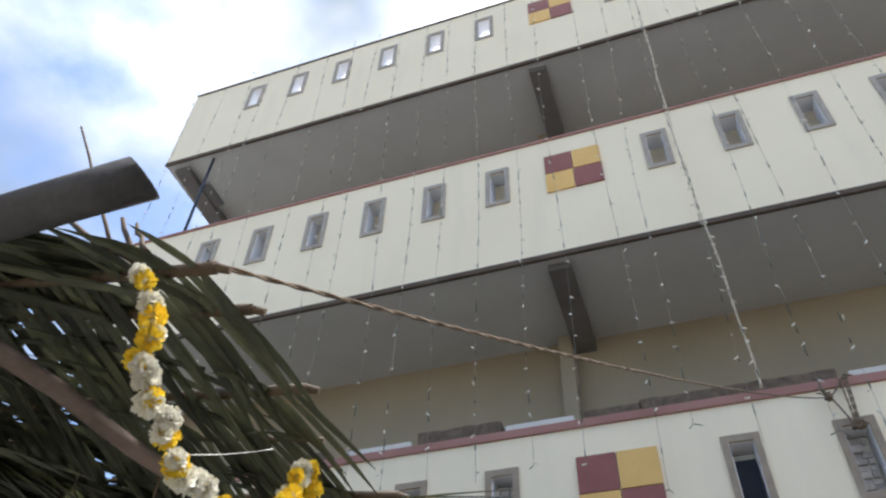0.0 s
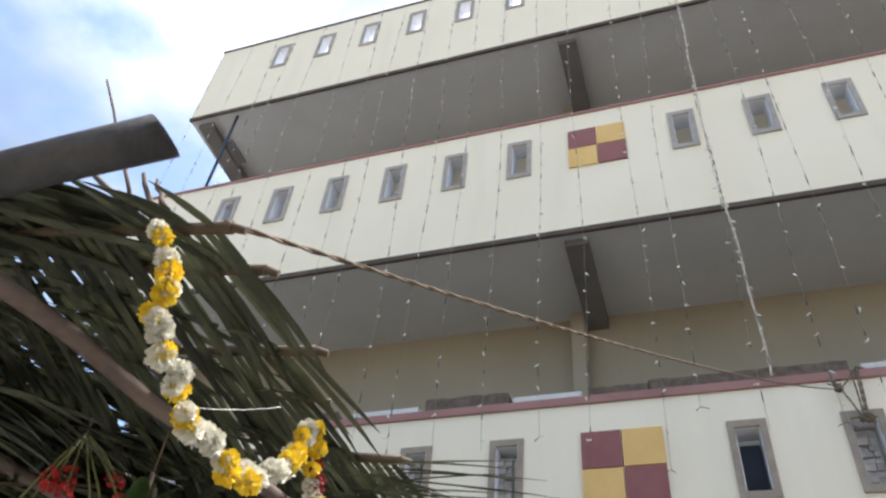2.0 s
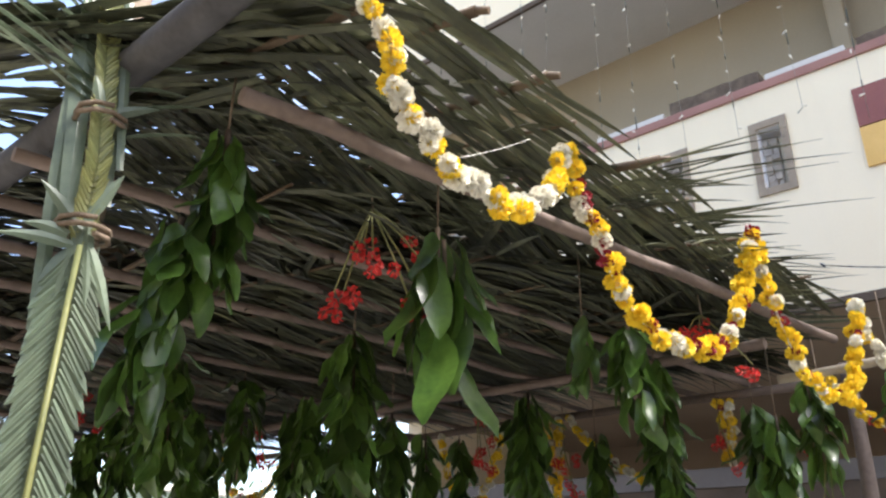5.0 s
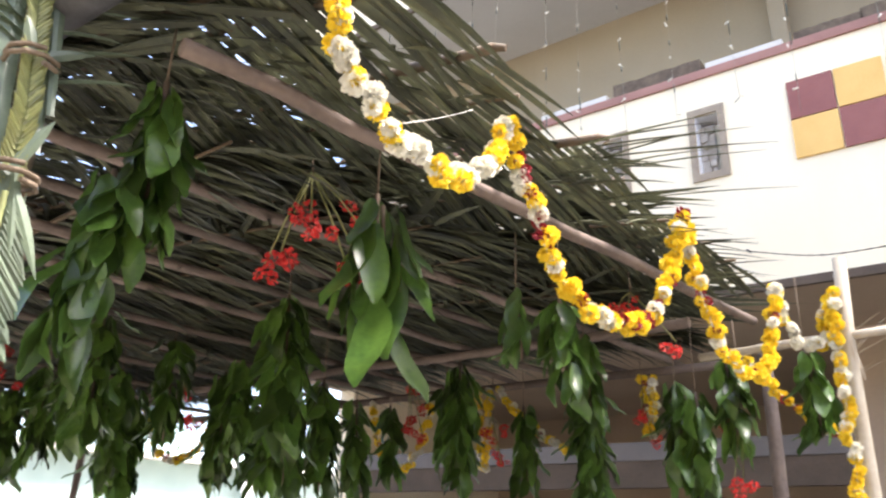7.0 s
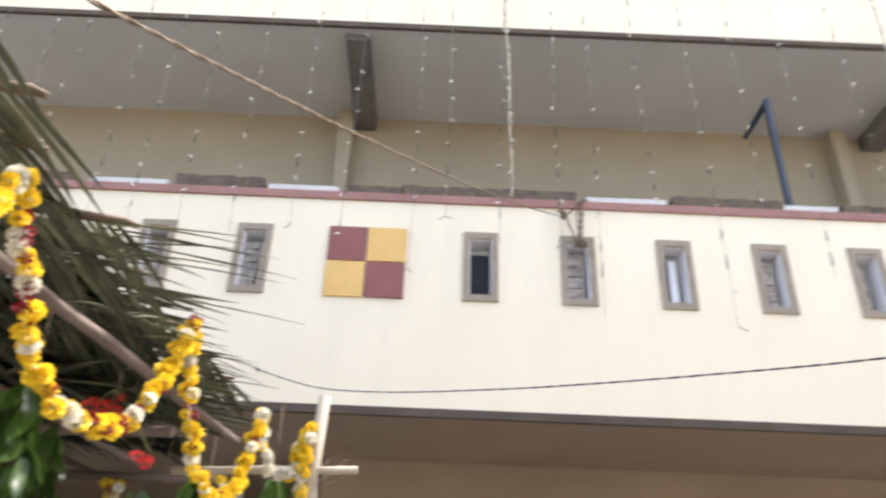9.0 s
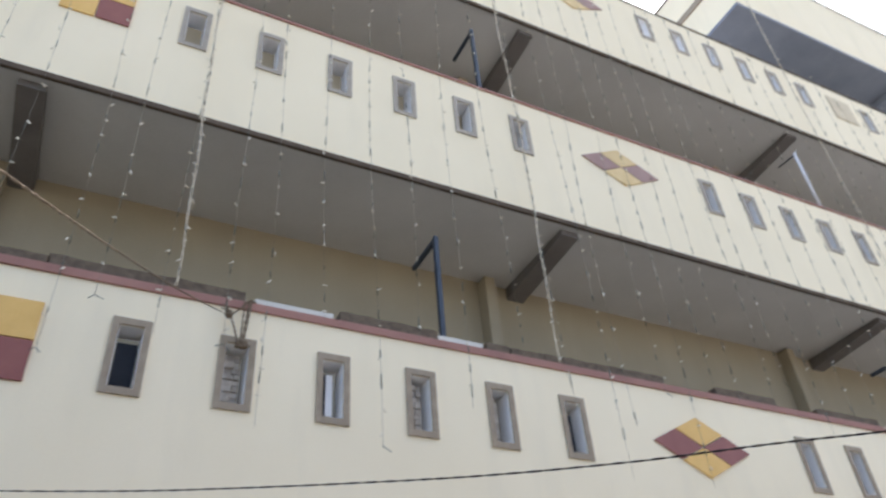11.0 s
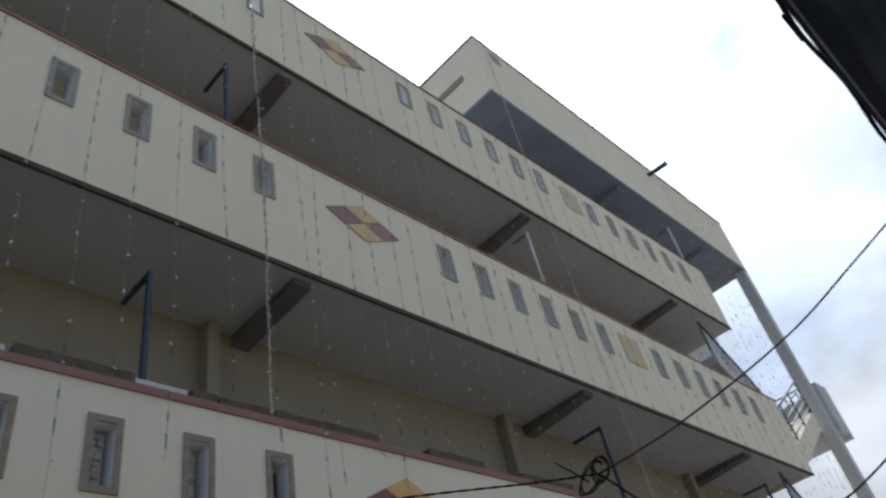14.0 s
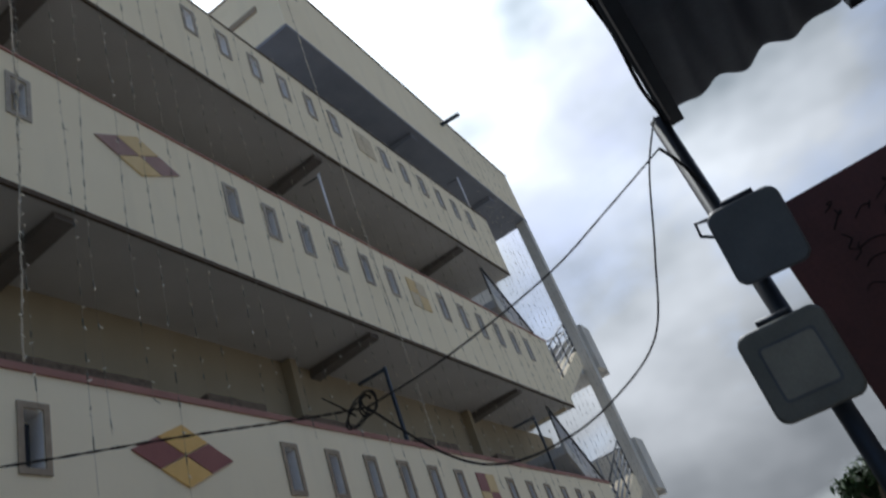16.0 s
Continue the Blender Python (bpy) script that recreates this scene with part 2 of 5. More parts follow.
M_GROUND = mat("dusty_ground", (0.30, 0.28, 0.25), (0.23, 0.215, 0.19), 0.95, 0.7, 30, 0.3)
M_MINT = mat("pale_mint_paint", (0.38, 0.47, 0.43), (0.33, 0.42, 0.385), 0.85, 1.5, 50, 0.08)
M_TREELEAF = mat("dark_tree_leaf", (0.06, 0.10, 0.04), (0.035, 0.06, 0.025), 0.6, 10, 60, 0.1, island=0.4, transmit=0.15)
M_BARK = mat("tree_bark", (0.15, 0.11, 0.08), (0.09, 0.07, 0.05), 0.9, 8, 60, 0.5)
M_CONC = mat("pale_concrete", (0.62, 0.60, 0.56), (0.52, 0.50, 0.46), 0.85, 2.0, 50, 0.1, stain=(0.42, 0.40, 0.36))


# ---- mesh helpers ----
def empty(name, at=(0, 0, 0)):
    ob = new(name)
    ob.location = at
    ob.empty_display_size = 0.1
    return ob


def part(name, bm, material, parent=None, label=""):
    """Links a bmesh as one mesh object, under parent where given."""
    me = bpy.data.meshes.new(name)
    bm.normal_update()
    bm.to_mesh(me)
    bm.free()
    return part_of(name, me, material, parent, label)


def part_of(name, me, material, parent=None, label=""):
    if material and not me.materials:
        me.materials.append(material)
    ob = new(name, me)
    if parent:
        ob.parent = parent
    if label:
        ob["label"] = label
    return ob


def box(bm, x0, x1, y0, y1, z0, z1, bevel=0.0):
    vs = [bm.verts.new(p) for p in ((x0, y0, z0), (x1, y0, z0), (x1, y1, z0), (x0, y1, z0), (x0, y0, z1), (x1, y0, z1), (x1, y1, z1), (x0, y1, z1))]
    fs = [bm.faces.new([vs[i] for i in q]) for q in ((0, 3, 2, 1), (4, 5, 6, 7), (0, 1, 5, 4), (1, 2, 6, 5), (2, 3, 7, 6), (3, 0, 4, 7))]
    if bevel:
        es = list({e for f in fs for e in f.edges})
        bmesh.ops.bevel(bm, geom=es, offset=bevel, segments=2, affect="EDGES", profile=0.6)
    return bm


def boxm(*a, bevel=0.0):
    return box(bmesh.new(), *a, bevel=bevel)


def tube(bm, pts, r, sides=6, r_end=None, caps=True, wob=0.0):
    """A tube through pts, tapering from r to r_end."""
    pts = [Vector(p) for p in pts]
    r_end = r if r_end is None else r_end
    rings, up = [], None
    for i, p in enumerate(pts):
        d = (pts[min(i + 1, len(pts) - 1)] - pts[max(i - 1, 0)]).normalized()
        if up is None:
            up = d.orthogonal().normalized()
        up = (up - d * up.dot(d)).normalized()
        side = d.cross(up)
        rad = (r + (r_end - r) * i / max(1, len(pts) - 1)) * (1 + (random.uniform(-wob, wob) if wob else 0))
        rings.append([bm.verts.new(p + (up * math.cos(a) + side * math.sin(a)) * rad) for a in (2 * math.pi * k / sides for k in range(sides))])
    for a, b in zip(rings, rings[1:]):
        for k in range(sides):
            f = bm.faces.new((a[k], a[(k + 1) % sides], b[(k + 1) % sides], b[k]))
            f.smooth = True
    if caps:
        bm.faces.new(rings[0][::-1])
        bm.faces.new(rings[-1])
    return bm


def sag(a, b, drop, n=16):
    a, b = Vector(a), Vector(b)
    return [a.lerp(b, i / n) - Vector((0, 0, drop * 4 * (i / n) * (1 - i / n))) for i in range(n + 1)]


def grid_wall(x0, x1, z0, z1, y0, y1, holes):
    """A wall slab between y0 (front) and y1 with rectangular holes (hx0, hx1, hz0, hz1) right through it."""
    xs = sorted({x0, x1, *(h[0] for h in holes), *(h[1] for h in holes)})
    zs = sorted({z0, z1, *(h[2] for h in holes), *(h[3] for h in holes)})
    gone = lambda i, j: not (0 <= i < len(xs) - 1 and 0 <= j < len(zs) - 1) or any(
        h[0] - 1e-6 < (xs[i] + xs[i + 1]) / 2 < h[1] and h[2] < (zs[j] + zs[j + 1]) / 2 < h[3] for h in holes)
    bm, cache = bmesh.new(), {}

    def v(i, j, y):
        key = (i, j, y)
        if key not in cache:
            cache[key] = bm.verts.new((xs[i], y, zs[j]))
        return cache[key]
    for i in range(len(xs) - 1):
        for j in range(len(zs) - 1):
            if gone(i, j):
                continue
            bm.faces.new((v(i, j, y0), v(i + 1, j, y0), v(i + 1, j + 1, y0), v(i, j + 1, y0)))
            bm.faces.new((v(i, j + 1, y1), v(i + 1, j + 1, y1), v(i + 1, j, y1), v(i, j, y1)))
            if gone(i - 1, j):
                bm.faces.new((v(i, j, y1), v(i, j, y0), v(i, j + 1, y0), v(i, j + 1, y1)))
            if gone(i + 1, j):
                bm.faces.new((v(i + 1, j, y0), v(i + 1, j, y1), v(i + 1, j + 1, y1), v(i + 1, j + 1, y0)))
            if gone(i, j - 1):
                bm.faces.new((v(i, j, y1), v(i + 1, j, y1), v(i + 1, j, y0), v(i, j, y0)))
            if gone(i, j + 1):
                bm.faces.new((v(i, j + 1, y0), v(i + 1, j + 1, y0), v(i + 1, j + 1, y1), v(i, j + 1, y1)))
    return bm


# ---- ground ----
bm = bmesh.new()
S = 1500
vs = [bm.verts.new(p) for p in ((-S, -S, 0), (S, -S, 0), (S, S, 0), (-S, S, 0))]
bm.faces.new(vs)
ground = tagged(part("ground", bm, M_GROUND), "dusty pale earth ground of the lane", "ground", kind="structure")

def wedge(x0, x1, y0, y1, z, d0, d1):
    """A cantilever beam under height z, d0 deep at y0 and d1 deep at y1."""
    bm = bmesh.new()
    vs = [bm.verts.new(p) for p in ((x0, y0, z - d0), (x1, y0, z - d0), (x1, y1, z - d1), (x0, y1, z - d1), (x0, y0, z), (x1, y0, z), (x1, y1, z), (x0, y1, z))]
    for q in ((0, 3, 2, 1), (4, 5, 6, 7), (0, 1, 5, 4), (1, 2, 6, 5), (2, 3, 7, 6), (3, 0, 4, 7)):
        bm.faces.new([vs[i] for i in q])
    return bm


# ---- building ----
building = tagged(empty("apartment_building"), "cream three-storey building with long slit-window balconies and maroon coping", "building")
X_L, X_R = -5.26, 16.2
T = 0.115                       # parapet thickness
CORR = 1.2                      # depth of the balconies
WIN_W, WIN_H = 0.24, 0.53       # outer size of a window surround
XB, XC = 5.455, 10.92
BANDS = [(3.185, 4.745, 4.25), (6.445, 8.09, 7.56), (9.70, 11.35, 10.835)]
# window centres of each band: six left of the first panel, then three groups of six
ROWS = [[g0 - k * p0 for k in range(6)] + [0.785 + k * 0.672 for k in range(6)] + [g2 + k * p2 for k in range(6)] + [g3 + k * p3 for k in range(6)]
        for g0, p0, g2, p2, g3, p3 in ((-0.785, 0.667, 6.79, 0.673, 11.72, 0.70), (-0.75, 0.657, 6.79, 0.673, 11.72, 0.70), (-0.86, 0.664, 6.75, 0.655, 11.58, 0.69))]
wins = ROWS[0]
RISE = 0.006                    # the top band climbs slightly along the facade


def rise(x, bi):
    return RISE * (x - 4.0) if bi == 2 else 0.0


def sloped(bm, bi):
    """Lifts the pieces of the top band along its slope."""
    for v in bm.verts:
        v.co.z += rise(v.co.x, bi)
    return bm


bm = bmesh.new()
ow, oh, iw, ih, fd = WIN_W / 2, WIN_H / 2, WIN_W / 2 - 0.044, WIN_H / 2 - 0.048, 0.014
for sx0, sx1, sz0, sz1 in ((-ow, ow, -oh, -ih), (-ow, ow, ih, oh), (-ow, -iw, -ih, ih), (iw, ow, -ih, ih)):
    box(bm, sx0, sx1, -fd, 0.0, sz0, sz1)
frame_me = bpy.data.meshes.new("window_surround")
bm.to_mesh(frame_me)
bm.free()
frame_me.materials.append(M_FRAME)
frame_glare_me = frame_me.copy()
frame_glare_me.materials[0] = M_FRAME_GLARE

bm = bmesh.new()
for sx0, sx1, sz0, sz1 in ((-iw + 0.001, -iw + 0.005, -ih + 0.001, ih - 0.001), (iw - 0.005, iw - 0.001, -ih + 0.001, ih - 0.001), (-iw + 0.005, iw - 0.005, ih - 0.005, ih - 0.001)):
    box(bm, sx0, sx1, 0.004, T + 0.05, sz0, sz1)
liner_me = bpy.data.meshes.new("window_lining")
bm.to_mesh(liner_me)
bm.free()
liner_me.materials.append(M_WHITE)

for bi, (z0, z1, zc) in enumerate(BANDS):
    X_R = 16.2 if bi == 2 else 16.6
    holes = [(x - iw, x + iw, zc - ih, zc + ih) for x in ROWS[bi]]
    band = part("parapet", sloped(grid_wall(X_L, X_R, z0 + 0.055, z1, 0.0, T, holes), bi), M_CREAM, building)
    for x in ROWS[bi]:
        w = part_of("window_surround", frame_glare_me if bi else frame_me, None, band)
        w.location = (x, -0.001, zc + rise(x, bi))
        w = part_of("window_lining", liner_me, None, band)
        w.location = (x, 0, zc + rise(x, bi))
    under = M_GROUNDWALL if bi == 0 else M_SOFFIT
    part("slab_edge", sloped(boxm(X_L, X_R, -0.012, 0.022, z0, z0 + 0.055, bevel=0.004), bi), M_EDGE, building)
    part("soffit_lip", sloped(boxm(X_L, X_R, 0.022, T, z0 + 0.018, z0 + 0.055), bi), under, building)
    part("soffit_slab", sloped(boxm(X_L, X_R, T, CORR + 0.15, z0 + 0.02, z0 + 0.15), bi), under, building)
    cop_h = (0.065, 0.035, 0.03)[bi]
    part("coping", sloped(boxm(X_L - 0.01, X_R + 0.01, -0.018, T + 0.02, z1, z1 + cop_h, bevel=0.006), bi), M_MAROON if bi < 2 else M_EDGE, building)
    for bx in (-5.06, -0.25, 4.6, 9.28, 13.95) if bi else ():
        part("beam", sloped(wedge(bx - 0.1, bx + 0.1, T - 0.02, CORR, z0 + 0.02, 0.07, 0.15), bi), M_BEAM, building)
    if bi < 2:
        for bx in (-0.42, 4.21, 8.65, 13.6):
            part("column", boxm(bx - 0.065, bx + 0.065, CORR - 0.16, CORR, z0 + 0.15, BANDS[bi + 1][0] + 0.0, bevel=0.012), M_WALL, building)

X_R = 16.2
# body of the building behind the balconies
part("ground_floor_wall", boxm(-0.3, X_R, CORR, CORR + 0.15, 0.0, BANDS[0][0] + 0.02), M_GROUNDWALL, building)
# deep open porch at the near end of the ground floor
part("porch_back_wall", boxm(X_L + 0.2, -0.15, 4.2, 4.35, 0.0, BANDS[0][0] + 0.15), M_GROUNDWALL, building)
part("porch_side_wall", boxm(-0.3, -0.15, CORR + 0.15, 4.2, 0.0, BANDS[0][0] + 0.15), M_GROUNDWALL, building)
part("porch_ceiling", boxm(X_L + 0.2, -0.3, CORR + 0.15, 4.2, BANDS[0][0] + 0.02, BANDS[0][0] + 0.15), M_GROUNDWALL, building)
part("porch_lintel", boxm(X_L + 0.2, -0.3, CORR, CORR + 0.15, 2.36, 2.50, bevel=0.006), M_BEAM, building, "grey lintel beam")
part("porch_fascia", boxm(X_L + 0.2, -0.3, CORR + 0.02, CORR + 0.12, 2.16, 2.358), M_EDGE, building, "dark board under the lintel")
for a, b in ((0, 1), (1, 2)):
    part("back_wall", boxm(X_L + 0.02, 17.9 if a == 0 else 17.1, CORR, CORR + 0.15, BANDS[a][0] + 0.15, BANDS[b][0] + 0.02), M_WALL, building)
part("end_wall", boxm(X_L, X_L + 0.2, CORR + 0.15, 9.0, 0.0, BANDS[2][0] + 0.15), M_CREAM, building)
part("terrace_slab", boxm(X_L, X_R, CORR + 0.15, 9.0, BANDS[2][0] + 0.02, BANDS[2][0] + 0.15), M_SOFFIT, building)

# top box on the terrace
BX0, BX1, BZ0, BZ1 = 9.47, 20.05, 13.06, 14.83
part("top_wall", boxm(BX0, BX1, 0.0, T, BZ0 + 0.05, BZ1), M_CREAM, building)
part("top_side_wall", boxm(BX0, BX0 + T, T, 4.0, BZ0 + 0.05, BZ1), M_CREAM, building)
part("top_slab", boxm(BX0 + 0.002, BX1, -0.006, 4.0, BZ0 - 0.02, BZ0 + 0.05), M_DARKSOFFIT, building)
part("top_coping", boxm(BX0 - 0.02, BX1 + 0.02, -0.02, T + 0.02, BZ1, BZ1 + 0.05, bevel=0.006), M_EDGE, building)
part("top_coping", boxm(BX0 - 0.02, BX0 + T + 0.02, T + 0.02, 4.0, BZ1, BZ1 + 0.05, bevel=0.006), M_EDGE, building)
part("side_band", boxm(BX0 - 0.03, BX0, 0.5, 2.3, BZ0 + 0.85, BZ0 + 1.0), M_FRAME, building)
part("faded_tile", boxm(9.93, 10.24, -0.008, 0.0, 14.42, 14.7), M_FRAME_GLARE, building)
part("terrace_wall", boxm(BX0 + 0.6, BX1, 1.6, 1.75, BANDS[2][0] + 0.15, BZ0 - 0.05), M_CONC, building)
for bx in (13.95, 17.9):
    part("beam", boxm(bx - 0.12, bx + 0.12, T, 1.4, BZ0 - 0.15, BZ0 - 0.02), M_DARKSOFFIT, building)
spout = part("spout", tube(bmesh.new(), [(16.0, 0.05, 14.55), (16.0, -0.55, 14.5)], 0.06, 10), M_IRON, building, "dark drain spout")

# decorative tile panels: squares and lozenges of four tiles
def panel(x, z, lozenge, reds, yels):
    p = empty("tile_panel", (x, -0.004, z))
    p.parent = building
    g, h = 0.004, 0.268
    for i, (sx, sz) in enumerate(((-1, 1), (1, 1), (-1, -1), (1, -1))):
        bm = bmesh.new()
        if lozenge:
            # four lozenges meeting in the middle
            c = (Vector((0, 0, 0.14)), Vector((0.27, 0, 0)), Vector((-0.27, 0, 0)), Vector((0, 0, -0.14)))[i]
            ring = [(c.x - 0.262, c.z), (c.x, c.z - 0.134), (c.x + 0.262, c.z), (c.x, c.z + 0.134)]
        else:
            xa, xb = sorted((sx * g, sx * h))
            za, zb = sorted((sz * g, sz * h))
            ring = [(xa, za), (xb, za), (xb, zb), (xa, zb)]
        front = [bm.verts.new((a, -0.012, b)) for a, b in ring]
        back = [bm.verts.new((a, 0.003, b)) for a, b in ring]
        bm.faces.new(front)
        for k in range(4):
            bm.faces.new((front[k], back[k], back[(k + 1) % 4], front[(k + 1) % 4]))
        red = (i in (0, 3)) if not lozenge else (i in (1, 2))
        part("tile", bm, reds if red else yels, p, "maroon tile" if red else "ochre tile")


for bi, (z0, z1, zc) in enumerate(BANDS):
    panel(0, zc + rise(0, bi), False, M_TILE_RED, M_TILE_YEL)
    panel(XB, zc + rise(XB, bi), True, M_TILE_RED if bi == 0 else M_TILE_RED_GLARE, M_TILE_YEL if bi == 0 else M_TILE_YEL_GLARE)
    panel(XC, zc + rise(XC, bi), False, (M_TILE_RED, M_TILE_YEL_GLARE, M_TILE_PALE)[bi], M_TILE_YEL_GLARE if bi == 0 else M_TILE_PALE)

# boards and glimpses behind single openings of the lowest balcony
part("window_board", boxm(wins[6] - iw + 0.012, wins[6] + iw - 0.012, 0.07, 0.085, 4.25 - ih, 4.25 + ih - 0.09), M_GLASS_DARK, building, "dark board behind the opening")
rng = random.Random(31)
for x, w in ((wins[0], 0.10), (wins[1], 0.09), (wins[7], 0.115), (wins[9], 0.10), (wins[10], 0.08), (wins[13], 0.08), (wins[15], 0.07)):
    z, top = 4.25 - ih, 4.25 + ih - 0.04
    while z < top - 0.02:
        hh = rng.uniform(0.035, 0.06)
        cut = rng.uniform(0.3, 0.7) * w
        for q0, q1 in ((0, cut), (cut + 0.004, w)):
            dy = rng.uniform(-0.012, 0.012)
            part("rough_brick", boxm(x - iw + 0.006 + q0, x - iw + 0.006 + q1 + rng.uniform(-0.008, 0.0), 0.07 + dy, 0.11, z, min(top, z + hh - 0.004), bevel=0.004), M_INFILL, building)
        z += hh
    part("mortar_bed", boxm(x - iw + 0.006, x - iw + w, 0.084, 0.112, 4.25 - ih, top), M_INFILL, building)
part("window_strip", boxm(wins[8] - iw + 0.02, wins[8] - iw + 0.05, 0.08, 0.095, 4.25 - ih, 4.25 + ih - 0.07), M_GLASS_DARK, building, "dark blue strip behind the opening")
part("window_strip", boxm(wins[8] - iw + 0.05, wins[8] - iw + 0.10, 0.078, 0.095, 4.25 - ih, 4.25 + ih - 0.07), M_WHITE, building, "white board behind the opening")
part("window_strip", boxm(wins[11] - iw + 0.02, wins[11] - iw + 0.08, 0.05, 0.065, 4.25 - ih, 4.25 + ih - 0.09), M_GLASS_DARK, building, "dark strip behind the opening")

# bare mortar and brick strips on the lowest coping
random.seed(4)
for x, w, h in ((-2.6, 0.9, 0.055), (-1.1, 0.64, 0.065), (0.02, 0.4, 0.04), (0.84, 1.26, 0.055), (2.57, 0.8, 0.055), (3.51, 0.21, 0.045), (3.79, 0.32, 0.042), (4.58, 1.25, 0.05), (6.2, 0.75, 0.055), (7.6, 0.9, 0.045), (9.9, 1.0, 0.06), (12.0, 0.8, 0.06)):
    bm = bmesh.new()
    n = 14
    top = [(x - w / 2 + w * i / n, 1.5 * h * random.uniform(0.9, 1.05)) for i in range(n + 1)]
    fr = [[bm.verts.new((px, y, 4.808 + (pz if t else -0.002))) for px, pz in top] for y, t in ((-0.012, 0), (-0.012, 1), (0.11, 1), (0.11, 0))]
    for a, b in zip(fr, fr[1:]):
        for i in range(n):
            bm.faces.new((a[i], a[i + 1], b[i + 1], b[i]))
    bm.faces.new([r[0] for r in fr][::-1])
    bm.faces.new([r[-1] for r in fr])
    part("mortar_strip", bm, M_RUBBLE, building, "bare brown mortar strip")

# short runs of pale plaster left on the coping
for x, w in ((-1.75, 0.55), (-0.5, 0.5), (1.83, 0.58), (3.17, 0.4)):
    part("plaster_strip", boxm(x - w / 2, x + w / 2, -0.01, 0.105, 4.808, 4.855, bevel=0.008), M_CONC, building)

# bent iron rods standing on the copings
for x, z in ((3.05, 4.80), (9.2, 4.80), (14.0, 4.80), (3.75, 8.13)):
    rod = tagged(empty("iron_rod", (x, 0.055, z)), "dark bent iron rod standing on the parapet", "rod", "iron rods")
    part("upright", boxm(-0.021, 0.021, -0.021, 0.021, 0, 1.1, bevel=0.004), M_IRON, rod)
    part("arm", boxm(-0.019, 0.019, 0.021, 0.45, 1.05, 1.09, bevel=0.004), M_IRON, rod)
for x, z in ((9.05, 8.12), (15.6, 11.44)):
    rod = tagged(empty("pipe_stub", (x, 0.055, z)), "thin pale pipe standing on the parapet", "pipe", "parapet pipes")
    part("pipe", tube(bmesh.new(), [(0, 0, 0), (0, 0, 1.1)], 0.02, 8), M_WHITE, rod)
    part("arm", tube(bmesh.new(), [(0, 0.01, 1.07), (0, 0.3, 1.09)], 0.012, 6), M_IRON, rod, "dark thin iron arm")

# thin prop and short bracket in the far corner of the upper balcony
prop = tagged(empty("corner_prop", (-4.57, 0.08, 8.125)), "thin dark iron prop leaning under the top balcony", "prop")
part("stay", tube(bmesh.new(), [(0, 0, 0), (-0.02, 0.02, 1.55)], 0.018, 6), M_IRON, prop)
part("bracket", boxm(-0.05, 0.05, 0.02, 0.4, 1.0, 1.06, bevel=0.005), M_BEAM, prop)

# ---- stair tower at the far end ----
tower = tagged(empty("stair_tower"), "pale concrete open stair tower with slanted railings", "staircase")
part("column", boxm(19.78, 20.05, 0.0, 0.28, 0.0, BZ0 - 0.05), M_CONC, tower)
part("column", boxm(19.78, 20.05, 3.6, 3.88, 0.0, BZ0 - 0.05), M_CONC, tower)
for lz in (4.9, 8.2):
    part("landing", boxm(19.3, 20.6, 0.3, 3.6, lz - 0.15, lz), M_SOFFIT, tower)
    part("landing_wall", boxm(20.05, 20.6, -0.1, 0.02, lz - 0.05, lz + 1.25), M_CONC, tower)
    part("landing_wall", boxm(20.6, 20.72, -0.1, 3.6, lz - 0.15, lz + 1.25), M_CONC, tower)
    for y, z_lo, z_hi in ((0.12, lz + 0.25, lz - 1.45),):
        bm = bmesh.new()
        vs = [bm.verts.new((px, py, pz + dz)) for px, pz in ((19.3, z_lo), (16.3, z_hi)) for py in (y, y + 0.9) for dz in (-0.35, 0.1)]
        for q in ((0, 1, 5, 4), (2, 6, 7, 3), (0, 4, 6, 2), (1, 3, 7, 5), (0, 2, 3, 1), (4, 5, 7, 6)):
            bm.faces.new([vs[i] for i in q])
        part("flight", bm, M_CREAM, tower)
        for k in range(5):
            dz = 0.22 + 0.18 * k
            part("rail", tube(bmesh.new(), [(19.3, y + 0.03, z_lo + dz), (16.3, y + 0.03, z_hi + dz)], 0.022, 6), M_DARKRAIL if k == 4 else M_RAIL, tower)
        for k in range(4):
            f = k / 3
            px, pz = 19.3 - 3.0 * f, z_lo + (z_hi - z_lo) * f
            part("baluster", tube(bmesh.new(), [(px, y + 0.03, pz), (px, y + 0.03, pz + 0.95)], 0.022, 6), M_DARKRAIL, tower)
    for k in range(4):
        y = 0.25 + k * 0.3
        part("baluster", tube(bmesh.new(), [(19.35, y, lz), (19.35, y, lz + 1.0)], 0.02, 6), M_RAIL, tower)
    part("rail", tube(bmesh.new(), [(19.35, 0.2, lz + 1.0), (19.35, 1.2, lz + 1.0)], 0.025, 6), M_RAIL, tower)

